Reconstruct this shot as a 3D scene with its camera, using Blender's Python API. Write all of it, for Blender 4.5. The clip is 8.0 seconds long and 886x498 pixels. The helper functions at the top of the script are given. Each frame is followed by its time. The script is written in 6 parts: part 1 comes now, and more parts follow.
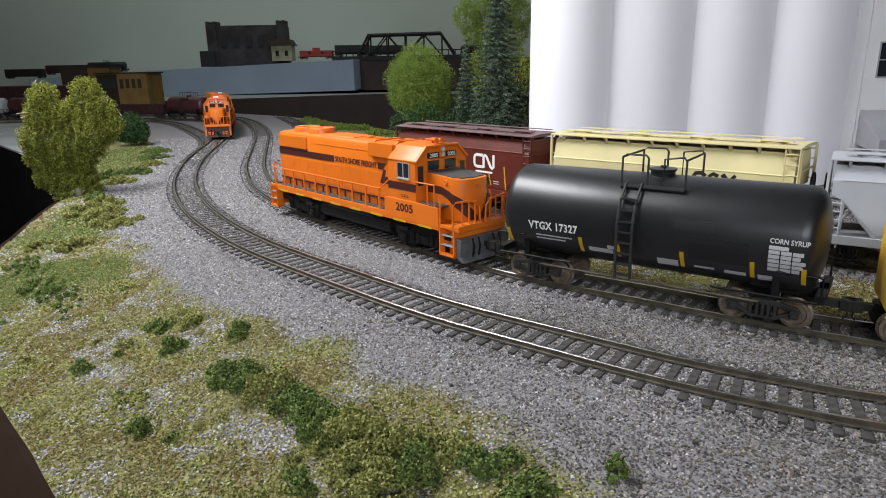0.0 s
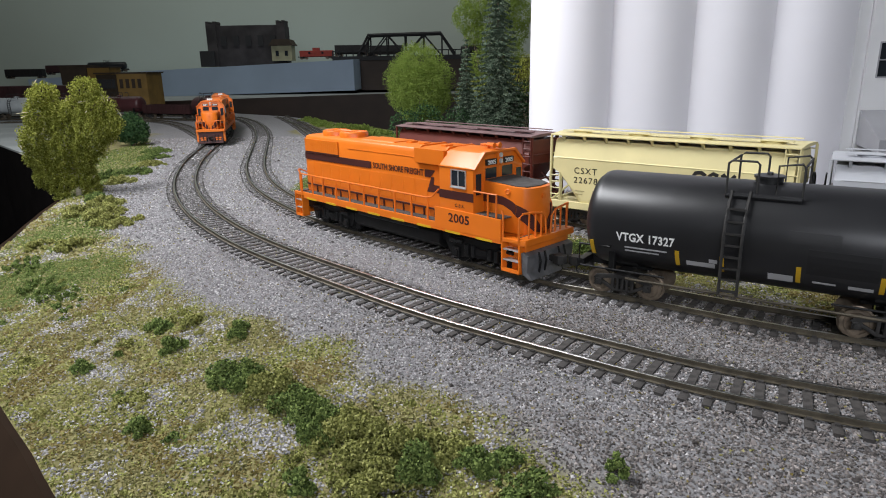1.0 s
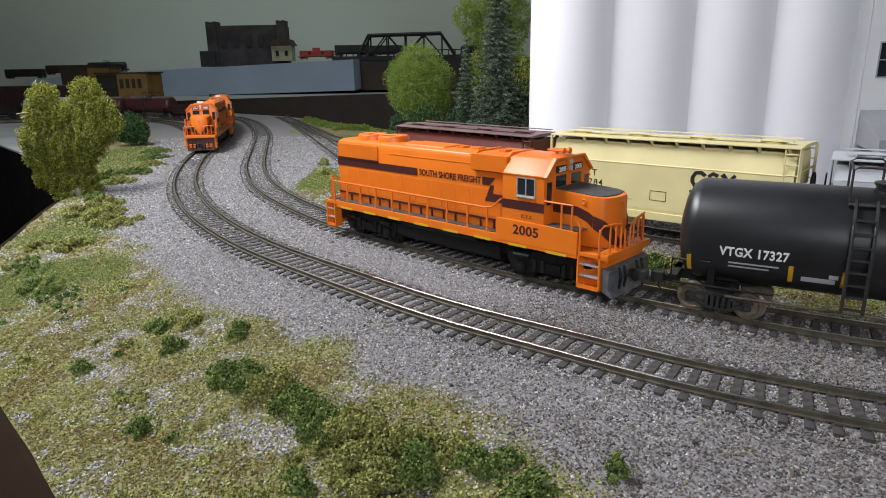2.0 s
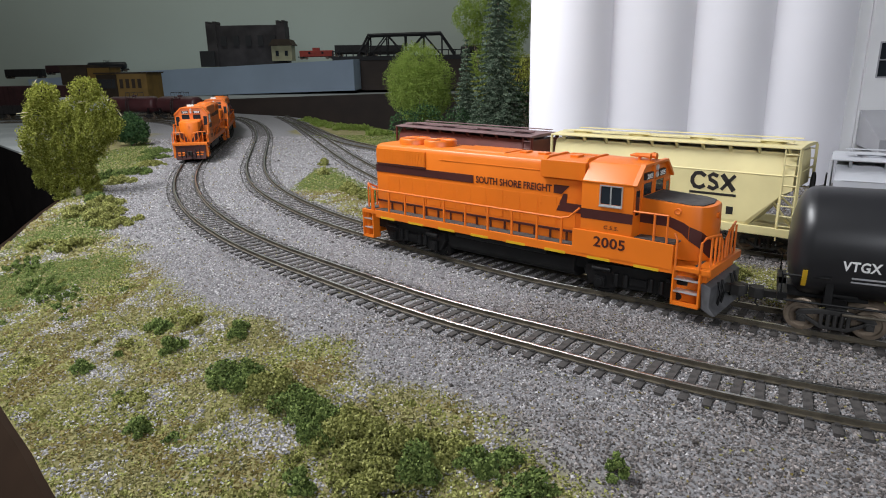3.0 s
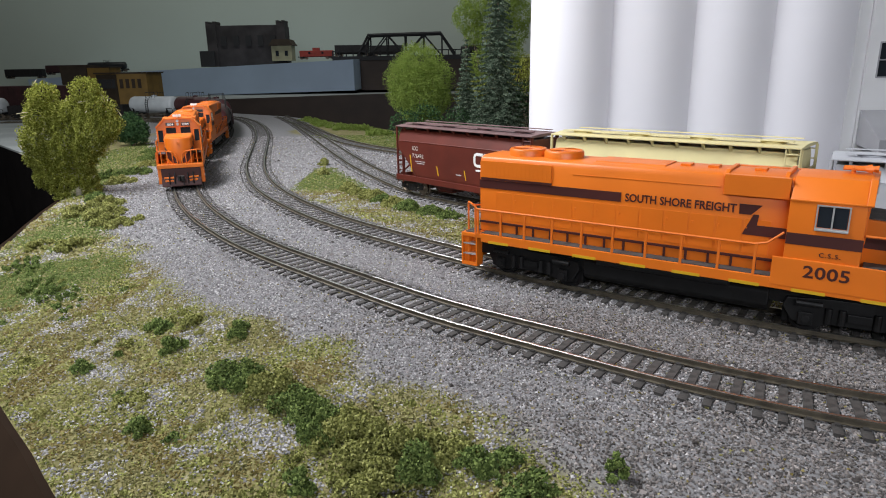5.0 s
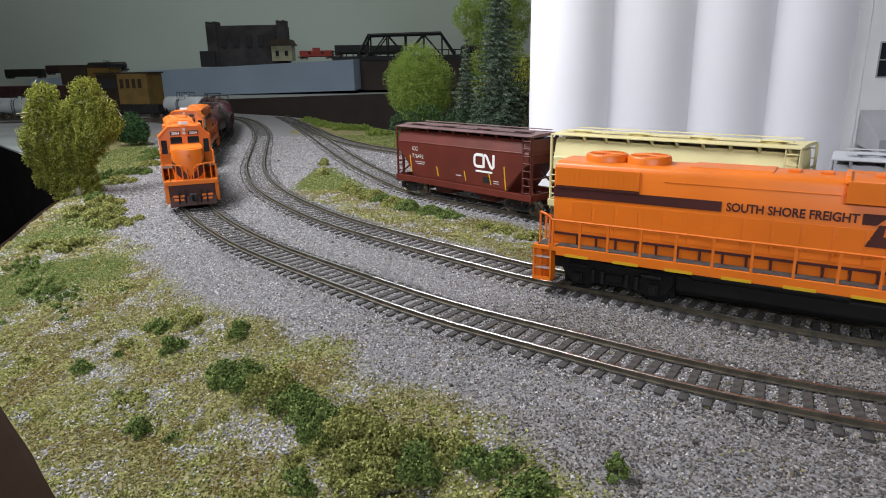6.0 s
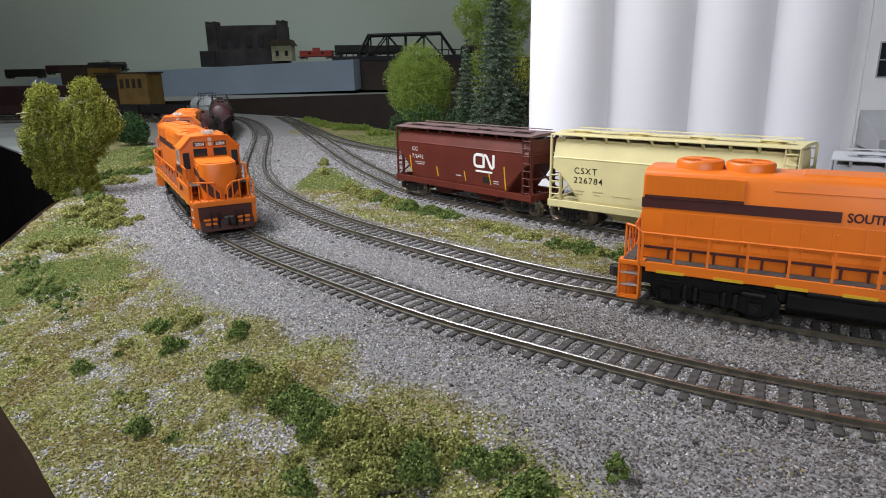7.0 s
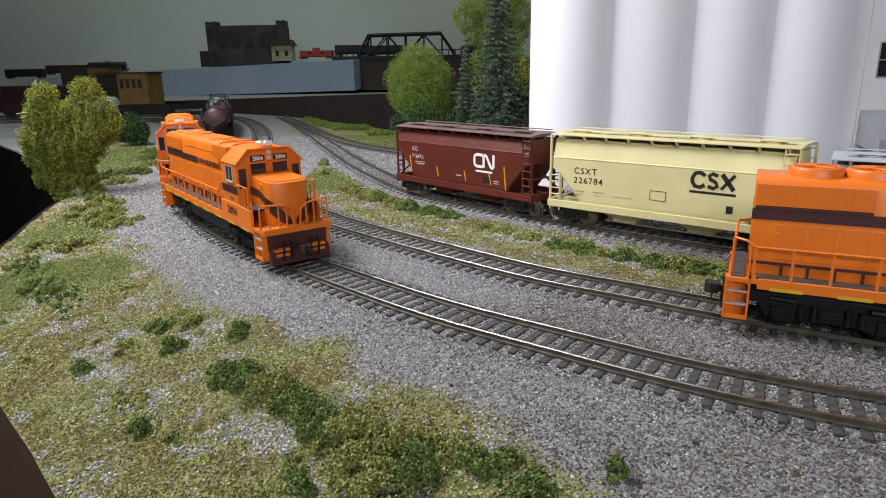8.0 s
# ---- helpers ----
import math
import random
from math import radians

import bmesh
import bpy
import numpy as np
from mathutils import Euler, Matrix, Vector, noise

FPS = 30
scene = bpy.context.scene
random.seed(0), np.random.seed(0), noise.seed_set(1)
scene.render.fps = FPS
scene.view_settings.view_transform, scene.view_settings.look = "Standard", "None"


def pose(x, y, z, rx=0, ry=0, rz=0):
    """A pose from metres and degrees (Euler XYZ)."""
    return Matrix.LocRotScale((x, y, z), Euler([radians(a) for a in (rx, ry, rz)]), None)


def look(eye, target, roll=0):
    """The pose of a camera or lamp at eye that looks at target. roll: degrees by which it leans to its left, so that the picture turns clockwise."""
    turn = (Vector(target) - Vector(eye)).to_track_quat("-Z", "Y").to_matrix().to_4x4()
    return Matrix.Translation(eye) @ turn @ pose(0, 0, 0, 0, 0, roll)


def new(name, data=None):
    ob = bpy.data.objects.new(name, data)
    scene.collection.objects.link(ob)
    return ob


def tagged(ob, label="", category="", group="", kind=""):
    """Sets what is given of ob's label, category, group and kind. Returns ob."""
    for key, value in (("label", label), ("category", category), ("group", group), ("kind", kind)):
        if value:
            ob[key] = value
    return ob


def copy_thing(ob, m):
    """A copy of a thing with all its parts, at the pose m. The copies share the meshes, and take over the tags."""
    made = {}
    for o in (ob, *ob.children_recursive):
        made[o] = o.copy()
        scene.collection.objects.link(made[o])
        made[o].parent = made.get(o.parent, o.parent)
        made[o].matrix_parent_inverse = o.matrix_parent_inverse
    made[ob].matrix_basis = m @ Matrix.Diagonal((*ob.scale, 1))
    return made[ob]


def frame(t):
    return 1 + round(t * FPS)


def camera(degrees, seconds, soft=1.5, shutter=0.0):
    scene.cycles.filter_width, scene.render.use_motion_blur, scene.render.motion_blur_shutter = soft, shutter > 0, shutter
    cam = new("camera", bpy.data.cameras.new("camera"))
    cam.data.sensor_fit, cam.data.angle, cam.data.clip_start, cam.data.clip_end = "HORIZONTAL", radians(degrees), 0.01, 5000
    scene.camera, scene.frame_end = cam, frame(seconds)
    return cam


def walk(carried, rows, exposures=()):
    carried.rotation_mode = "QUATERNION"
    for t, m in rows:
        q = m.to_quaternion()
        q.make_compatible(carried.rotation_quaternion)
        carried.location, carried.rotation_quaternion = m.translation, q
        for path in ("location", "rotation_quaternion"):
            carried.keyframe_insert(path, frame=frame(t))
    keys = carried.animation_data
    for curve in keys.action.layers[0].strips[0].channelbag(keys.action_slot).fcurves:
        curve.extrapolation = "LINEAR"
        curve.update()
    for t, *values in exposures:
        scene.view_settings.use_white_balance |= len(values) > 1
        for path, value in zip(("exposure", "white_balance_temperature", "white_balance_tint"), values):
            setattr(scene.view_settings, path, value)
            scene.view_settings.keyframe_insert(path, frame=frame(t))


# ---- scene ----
cam = camera(69.24, 8.0, soft=1.0)
EYE = (0.0, 0.0, 0.0909)
TILT, ROLL = 15.77, -1.02
view = look(EYE, (0.0, math.cos(radians(TILT)), EYE[2] - math.sin(radians(TILT))), ROLL)
walk(cam, [(0.0, view), (8.0, view)], exposures=[(0.0, -0.06), (8.0, -0.06)])

# ---- light: a windowless layout room, lit here by added, unseen lamps ----
world = bpy.data.worlds.new("world")
scene.world = world
world.use_nodes = True
world.node_tree.nodes["Background"].inputs[0].default_value = (0.5, 0.55, 0.6, 1)
world.node_tree.nodes["Background"].inputs[1].default_value = 0.02
MM = 0.001


def area_lamp(x, y, z, tx, ty, tz, sx, sy, watts, colour):
    data = bpy.data.lights.new("unseen_lamp", "AREA")
    data.shape, data.size, data.size_y, data.energy, data.color = "RECTANGLE", sx, sy, watts, colour
    ob = new("unseen_lamp", data)
    ob.matrix_world = look((x, y, z), (tx, ty, tz))
    return ob


# Unseen lamp on the left, set low so brightness falls off rightwards.
area_lamp(-0.42, 0.40, 0.62, -0.07, 0.42, 0, 0.5, 0.16, 10.8, (0.95, 0.965, 1.0))
# Added lamp behind the camera, to brighten the silo fronts.
area_lamp(0.06, -1.30, 0.62, 0.14, 0.50, 0.14, 1.2, 0.16, 16.0, (0.90, 0.93, 1.0))
# Added lamp over the far layout, to lift the back wall.
area_lamp(-0.7, 2.35, 1.42, -0.7, 2.8, 0, 2.4, 0.14, 10, (0.97, 1.0, 0.95))


# ---- materials ----
def mat(name, colour, rough=0.6, metal=0.0, vary=0.0, scale=60.0, bump=0.0, bscale=400.0, spec=0.5, colour2=None, detail=4):
    m = bpy.data.materials.new(name)
    m.use_nodes = True
    nt = m.node_tree
    b = nt.nodes["Principled BSDF"]
    b.inputs["Base Color"].default_value = (*colour, 1)
    b.inputs["Roughness"].default_value = rough
    b.inputs["Metallic"].default_value = metal
    b.inputs["Specular IOR Level"].default_value = spec
    tc = nt.nodes.new("ShaderNodeTexCoord")
    if vary or colour2:
        n = nt.nodes.new("ShaderNodeTexNoise")
        n.inputs["Scale"].default_value, n.inputs["Detail"].default_value = scale, detail
        nt.links.new(tc.outputs["Object"], n.inputs["Vector"])
        ramp = nt.nodes.new("ShaderNodeValToRGB")
        a = colour2 or tuple(max(0.0, c * (1 - vary)) for c in colour)
        z = colour if colour2 else tuple(min(1.0, c * (1 + vary)) for c in colour)
        ramp.color_ramp.elements[0].position, ramp.color_ramp.elements[1].position = 0.35, 0.65
        ramp.color_ramp.elements[0].color, ramp.color_ramp.elements[1].color = (*a, 1), (*z, 1)
        nt.links.new(n.outputs["Fac"], ramp.inputs["Fac"])
        nt.links.new(ramp.outputs["Color"], b.inputs["Base Color"])
    if bump:
        n2 = nt.nodes.new("ShaderNodeTexNoise")
        n2.inputs["Scale"].default_value, n2.inputs["Detail"].default_value = bscale, 3
        nt.links.new(tc.outputs["Object"], n2.inputs["Vector"])
        bp = nt.nodes.new("ShaderNodeBump")
        bp.inputs["Strength"].default_value, bp.inputs["Distance"].default_value = bump, 0.0006
        nt.links.new(n2.outputs["Fac"], bp.inputs["Height"])
        nt.links.new(bp.outputs["Normal"], b.inputs["Normal"])
    return m


ORANGE = mat("orange_paint", (0.70, 0.160, 0.009), 0.42, vary=0.06, scale=40)
ORANGE_DULL = mat("orange_rail_paint", (0.70, 0.155, 0.010), 0.5)
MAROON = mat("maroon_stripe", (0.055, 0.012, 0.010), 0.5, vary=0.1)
BLACKISH = mat("black_plastic", (0.005, 0.005, 0.0052), 0.5, vary=0.3, scale=300, spec=0.3)
DECK = mat("deck_grey", (0.06, 0.055, 0.052), 0.75, vary=0.25, scale=400)
YELLOW = mat("yellow_edge", (0.60, 0.36, 0.012), 0.5)
WHITE_INK = mat("white_lettering", (0.78, 0.78, 0.76), 0.5)
BLACK_INK = mat("black_lettering", (0.015, 0.013, 0.012), 0.55)
PLOW = mat("plow_grey", (0.10, 0.10, 0.105), 0.5, vary=0.2, scale=300)
GLASS = mat("dark_glass", (0.02, 0.024, 0.03), 0.08)
SILVER = mat("silver_trim", (0.62, 0.62, 0.62), 0.35, metal=0.6)
TANK_BLACK = mat("tank_black", (0.014, 0.014, 0.0155), 0.38, vary=0.3, scale=25, bump=0.12, bscale=180)
TANK_PATCH = mat("tank_patch_black", (0.008, 0.008, 0.009), 0.5)
CAST = mat("cast_frame", (0.016, 0.015, 0.014), 0.6, vary=0.3, scale=400)
WHEEL_STEEL = mat("wheel_steel", (0.20, 0.16, 0.12), 0.45, metal=0.6, vary=0.3, scale=300)
WHEEL_RIM = mat("wheel_rim", (0.6, 0.57, 0.52), 0.25, metal=1.0)
HOP_BROWN = mat("hopper_brown", (0.105, 0.0175, 0.010), 0.5, vary=0.18, scale=45, bump=0.05)
HOP_BROWN_ROOF = mat("hopper_roof_brown", (0.17, 0.10, 0.10), 0.6, vary=0.2, scale=90)
HOP_CREAM = mat("hopper_cream", (0.66, 0.58, 0.30), 0.5, vary=0.07, scale=40, bump=0.05)
HOP_GREY = mat("hopper_light_grey", (0.44, 0.45, 0.48), 0.5, vary=0.06, scale=50)
SIDE_YELLOW = mat("car_yellow", (0.62, 0.36, 0.015), 0.5, vary=0.1)
PALE_GREY = mat("reflector_grey", (0.46, 0.46, 0.47), 0.5)
SILO_WHITE = mat("silo_white", (0.88, 0.865, 0.91), 0.5, vary=0.02, scale=9, bump=0.04, bscale=120)
HOUSE_WHITE = mat("headhouse_white", (0.72, 0.72, 0.73), 0.6, vary=0.04, scale=12)
HOUSE_GREY = mat("canopy_grey", (0.33, 0.33, 0.35), 0.6, vary=0.08, scale=30)
GAP_SHADE = mat("gap_shade", (0.09, 0.09, 0.10), 0.8)
RAIL_SIDE = mat("rail_weathered", (0.090, 0.076, 0.054), 0.55, metal=0.25, vary=0.3, scale=200)
RAIL_HEAD = mat("rail_head_steel", (0.44, 0.44, 0.41), 0.33, metal=1.0, vary=0.12, scale=120)
TIE = mat("tie_brown", (0.052, 0.047, 0.044), 0.8, vary=0.35, scale=500, bump=0.3, bscale=900)
BARK = mat("bark_grey", (0.18, 0.14, 0.10), 0.9, vary=0.35, scale=300, bump=0.5)
BIRCH_BARK = mat("birch_bark", (0.46, 0.42, 0.34), 0.8, vary=0.4, scale=250)
WALL_PAINT = mat("wall_paint", (0.50, 0.56, 0.50), 0.85, vary=0.03, scale=2)
SHELF_BLUE = mat("shelf_primer_blue", (0.38, 0.47, 0.60), 0.7, vary=0.05, scale=6)
BOARD_WHITE = mat("board_primer", (0.27, 0.29, 0.285), 0.75, vary=0.15, scale=12)
FASCIA_BROWN = mat("fascia_brown", (0.038, 0.022, 0.014), 0.6, vary=0.15, scale=20, bump=0.05)
EDGE_WOOD = mat("edge_board_brown", (0.022, 0.013, 0.008), 0.85, vary=0.2, scale=30, spec=0.05)
FLOOR_DARK = mat("floor_dark", (0.015, 0.013, 0.013), 1.0, vary=0.2, scale=8, spec=0.05)
STONE_DARK = mat("mill_stone", (0.045, 0.040, 0.042), 0.9, vary=0.4, scale=14)
HOUSE_YELLOW = mat("house_cream", (0.36, 0.34, 0.21), 0.8, vary=0.1, scale=40)
CABOOSE_RED = mat("caboose_red", (0.34, 0.035, 0.02), 0.6, vary=0.15, scale=60)
BRIDGE_BLACK = mat("bridge_black", (0.02, 0.02, 0.022), 0.7)
CAR_DARK = mat("car_dark", (0.011, 0.009, 0.009), 0.6, vary=0.3, scale=50)
CAR_RED = mat("car_oxide", (0.030, 0.009, 0.009), 0.6, vary=0.25, scale=50)
TANK_GREY = mat("tank_grey", (0.42, 0.45, 0.46), 0.45, vary=0.1, scale=40)
TANK_MAROON = mat("tank_maroon", (0.055, 0.016, 0.018), 0.45, vary=0.15, scale=40)
SHED_YELLOW = mat("shed_ochre", (0.20, 0.115, 0.02), 0.7, vary=0.15, scale=40)
AISLE_DARK = mat("aisle_dark", (0.006, 0.005, 0.005), 1.0, vary=0.2, scale=40, spec=0.02)
SHED_BROWN = mat("shed_brown", (0.045, 0.03, 0.018), 0.8, vary=0.2, scale=40)


def bits(name, stops, rough=0.9, thin=0.0):
    """For loose pieces: each island takes its own colour from the stops (position, colour)."""
    m = bpy.data.materials.new(name)
    m.use_nodes = True
    nt = m.node_tree
    b = nt.nodes["Principled BSDF"]
    b.inputs["Roughness"].default_value = rough
    b.inputs["Specular IOR Level"].default_value = 0.2
    g = nt.nodes.new("ShaderNodeNewGeometry")
    ramp = nt.nodes.new("ShaderNodeValToRGB")
    el = ramp.color_ramp.elements
    while len(el) < len(stops):
        el.new(0.5)
    for e, (p, c) in zip(el, stops):
        e.position, e.color = p, (*c, 1)
    nt.links.new(g.outputs["Random Per Island"], ramp.inputs["Fac"])
    nt.links.new(ramp.outputs["Color"], b.inputs["Base Color"])
    if thin:
        tr, mx = nt.nodes.new("ShaderNodeBsdfTranslucent"), nt.nodes.new("ShaderNodeMixShader")
        mx.inputs[0].default_value = thin
        nt.links.new(ramp.outputs["Color"], tr.inputs["Color"])
        nt.links.new(b.outputs["BSDF"], mx.inputs[1])
        nt.links.new(tr.outputs["BSDF"], mx.inputs[2])
        nt.links.new(mx.outputs["Shader"], nt.nodes["Material Output"].inputs["Surface"])
    return m


STONES = bits("ballast_stones", [(0, (0.12, 0.115, 0.115)), (0.25, (0.22, 0.21, 0.215)), (0.8, (0.34, 0.325, 0.33)), (1, (0.58, 0.56, 0.56))], 0.85)
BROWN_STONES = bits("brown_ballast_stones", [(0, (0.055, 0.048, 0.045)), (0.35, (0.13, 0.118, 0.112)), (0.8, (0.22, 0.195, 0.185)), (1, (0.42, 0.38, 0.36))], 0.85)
PALE_STONES = bits("pale_stones", [(0, (0.15, 0.145, 0.145)), (0.5, (0.30, 0.29, 0.295)), (1, (0.55, 0.53, 0.53))], 0.85)
TURF = bits("turf", [(0, (0.11, 0.105, 0.042)), (0.4, (0.20, 0.185, 0.07)), (0.8, (0.27, 0.245, 0.10)), (1, (0.38, 0.35, 0.18))])
TURF_BROWN = bits("turf_brown", [(0, (0.11, 0.085, 0.025)), (0.5, (0.19, 0.15, 0.05)), (1, (0.28, 0.23, 0.09))])
FAINT_INK = mat("faint_stencil", (0.40, 0.34, 0.17), 0.6)
TURF_YELLOW = bits("turf_yellow", [(0, (0.19, 0.185, 0.06)), (0.6, (0.275, 0.265, 0.09)), (1, (0.38, 0.365, 0.15))])
FOAM_GREEN = bits("foam_green", [(0, (0.034, 0.056, 0.015)), (0.5, (0.115, 0.165, 0.042)), (1, (0.26, 0.33, 0.10))], thin=0.15)
FOAM_OLIVE = bits("foam_olive", [(0, (0.085, 0.09, 0.024)), (0.5, (0.235, 0.245, 0.066)), (1, (0.46, 0.46, 0.17))], thin=0.15)
GREEN_TURF = bits("green_turf", [(0, (0.07, 0.10, 0.025)), (0.5, (0.125, 0.165, 0.045)), (1, (0.21, 0.25, 0.08))])
LEAF_BIRCH = bits("leaf_yellow_green", [(0, (0.11, 0.125, 0.016)), (0.5, (0.25, 0.27, 0.045)), (1, (0.46, 0.48, 0.13))], thin=0.4)
LEAF_BRIGHT = bits("leaf_bright_green", [(0, (0.15, 0.22, 0.04)), (0.5, (0.22, 0.30, 0.06)), (1, (0.31, 0.39, 0.10))], thin=0.45)
LEAF_DARK = bits("leaf_dark_green", [(0, (0.012, 0.032, 0.013)), (0.6, (0.03, 0.07, 0.024)), (1, (0.07, 0.13, 0.04))])
NEEDLE = bits("needle_grey_green", [(0, (0.030, 0.050, 0.032)), (0.5, (0.075, 0.11, 0.07)), (1, (0.18, 0.22, 0.155))])
TWIG = bits("pale_twig", [(0, (0.35, 0.30, 0.18)), (1, (0.62, 0.58, 0.42))])


def ground_material():
    m = bpy.data.materials.new("layout_ground")
    m.use_nodes = True
    nt = m.node_tree
    b = nt.nodes["Principled BSDF"]
    b.inputs["Roughness"].default_value = 0.95
    tc = nt.nodes.new("ShaderNodeTexCoord")
    at = nt.nodes.new("ShaderNodeAttribute")
    at.attribute_name = "turf"
    def ramp_noise(scale, detail, stops):
        n = nt.nodes.new("ShaderNodeTexNoise")
        n.inputs["Scale"].default_value, n.inputs["Detail"].default_value, n.inputs["Roughness"].default_value = scale, detail, 0.7
        nt.links.new(tc.outputs["Object"], n.inputs["Vector"])
        r = nt.nodes.new("ShaderNodeValToRGB")
        el = r.color_ramp.elements
        while len(el) < len(stops):
            el.new(0.5)
        for e, (p, c) in zip(el, stops):
            e.position, e.color = p, (*c, 1)
        nt.links.new(n.outputs["Fac"], r.inputs["Fac"])
        return n, r
    n1, gravel = ramp_noise(620, 4, [(0.3, (0.13, 0.128, 0.13)), (0.5, (0.215, 0.21, 0.215)), (0.7, (0.32, 0.315, 0.32))])
    n2, turf = ramp_noise(160, 6, [(0.3, (0.13, 0.12, 0.045)), (0.48, (0.19, 0.17, 0.065)), (0.6, (0.25, 0.22, 0.09)), (0.72, (0.36, 0.34, 0.28))])
    mix = nt.nodes.new("ShaderNodeMix")
    mix.data_type = "RGBA"
    nt.links.new(at.outputs["Fac"], mix.inputs[0])
    nt.links.new(gravel.outputs["Color"], mix.inputs[6])
    nt.links.new(turf.outputs["Color"], mix.inputs[7])
    nt.links.new(mix.outputs[2], b.inputs["Base Color"])
    bp = nt.nodes.new("ShaderNodeBump")
    bp.inputs["Strength"].default_value, bp.inputs["Distance"].default_value = 0.8, 0.0012
    nt.links.new(n1.outputs["Fac"], bp.inputs["Height"])
    nt.links.new(bp.outputs["Normal"], b.inputs["Normal"])
    return m


GROUND = ground_material()


# ---- mesh helpers; all shapes in millimetres ----
def box(bm, x0, x1, y0, y1, z0, z1):
    v = [bm.verts.new((x, y, z)) for x in (x0, x1) for y in (y0, y1) for z in (z0, z1)]
    for f in ((0, 1, 3, 2), (4, 6, 7, 5), (0, 4, 5, 1), (2, 3, 7, 6), (0, 2, 6, 4), (1, 5, 7, 3)):
        bm.faces.new([v[i] for i in f])
    return v


def prism(bm, poly, axis, a, b):
    """A polygon drawn out along an axis from a to b: poly is (y, z) for x, (x, z) for y, (x, y) for z."""
    def at(p, w):
        return {"x": (w, p[0], p[1]), "y": (p[0], w, p[1]), "z": (p[0], p[1], w)}[axis]
    lo, hi = [bm.verts.new(at(p, a)) for p in poly], [bm.verts.new(at(p, b)) for p in poly]
    n = len(poly)
    for i in range(n):
        bm.faces.new((lo[i], lo[(i + 1) % n], hi[(i + 1) % n], hi[i]))
    bm.faces.new(lo[::-1])
    bm.faces.new(hi)


def tube(bm, pts, r, seg=6, cap=True):
    pts = [Vector(p) for p in pts]
    rings = []
    for i, p in enumerate(pts):
        d = (pts[min(i + 1, len(pts) - 1)] - pts[max(i - 1, 0)]).normalized()
        u = d.cross(Vector((0, 0, 1)) if abs(d.z) < 0.9 else Vector((1, 0, 0))).normalized()
        w = d.cross(u)
        rr = r[i] if isinstance(r, (list, tuple)) else r
        rings.append([bm.verts.new(p + (u * math.cos(k * math.tau / seg) + w * math.sin(k * math.tau / seg)) * rr) for k in range(seg)])
    for a, b in zip(rings, rings[1:]):
        for k in range(seg):
            bm.faces.new((a[k], a[(k + 1) % seg], b[(k + 1) % seg], b[k]))
    if cap:
        bm.faces.new(rings[0])
        bm.faces.new(rings[-1])


def lathe(bm, prof, seg=24, axis="z", at=(0, 0, 0)):
    """A profile of (radius, height) turned about an axis through the point at."""
    rings = []
    for r, h in prof:
        ring = []
        for k in range(seg):
            c, s = math.cos(k * math.tau / seg) * r, math.sin(k * math.tau / seg) * r
            p = {"x": (h, c, s), "y": (c, h, s), "z": (c, s, h)}[axis]
            ring.append(bm.verts.new(Vector(at) + Vector(p)))
        rings.append(ring)
    for a, b in zip(rings, rings[1:]):
        for k in range(seg):
            bm.faces.new((a[k], a[(k + 1) % seg], b[(k + 1) % seg], b[k]))
    bm.faces.new(rings[0][::-1])
    bm.faces.new(rings[-1])


def mesh_of(name, bm, material, bevel=0.0, smooth=None):
    bmesh.ops.recalc_face_normals(bm, faces=bm.faces)
    if bevel:
        edges = [e for e in bm.edges if len(e.link_faces) == 2 and e.calc_face_angle(0) > 0.5]
        bmesh.ops.bevel(bm, geom=edges, offset=bevel, segments=2, profile=0.6, affect="EDGES", clamp_overlap=True)
    for v in bm.verts:
        v.co *= MM
    me = bpy.data.meshes.new(name)
    bm.to_mesh(me)
    bm.free()
    for m in material if isinstance(material, (list, tuple)) else (material,):
        me.materials.append(m)
    if smooth is not None:
        me.polygons.foreach_set("use_smooth", [True] * len(me.polygons))
        me.set_sharp_from_angle(angle=radians(smooth))
    return me


def part(name, bm, material, parent, label="", bevel=0.0, smooth=None):
    ob = new(name, mesh_of(name, bm, material, bevel, smooth))
    ob.parent = parent
    if label:
        ob["label"] = label
    return ob


def soup(name, verts, faces, material, slots=None):
    """One mesh object from plain lists, in millimetres."""
    me = bpy.data.meshes.new(name)
    me.from_pydata((np.asarray(verts) * MM).tolist(), [], faces if isinstance(faces, list) else faces.tolist())
    for m in material if isinstance(material, (list, tuple)) else (material,):
        me.materials.append(m)
    if slots is not None:
        me.polygons.foreach_set("material_index", slots)
    me.update()
    return new(name, me)


def thing(name, label, category, group="", kind=""):
    return tagged(new(name), label, category, group, kind)


def lettering(text, size, x, y, z, parent, material, wide=1.0, turn=(90, 0, 0), bold=0.0, space=1.0, align="LEFT", name="lettering"):
    c = bpy.data.curves.new("lettering", "FONT")
    c.body, c.size, c.align_x, c.extrude, c.offset, c.space_character, c.resolution_u = text, size * 1.38, align, 0.04, bold, space, 3
    tmp = new("lettering", c)
    me = bpy.data.meshes.new_from_object(tmp.evaluated_get(bpy.context.evaluated_depsgraph_get()))
    bpy.data.objects.remove(tmp)
    m = pose(x, y, z, *turn) @ Matrix.Diagonal((wide, 1, 1, 1))
    for v in me.vertices:
        v.co = (m @ v.co) * MM
    me.materials.clear()
    me.materials.append(material)
    ob = new(name, me)
    ob.parent = parent
    return ob


def plate(bm, pts, y, d=0.14):
    """A thin mark on a side wall that faces -y: (x, z) corners, standing proud of y by d."""
    prism(bm, pts, "y", y - d, y + 0.05)
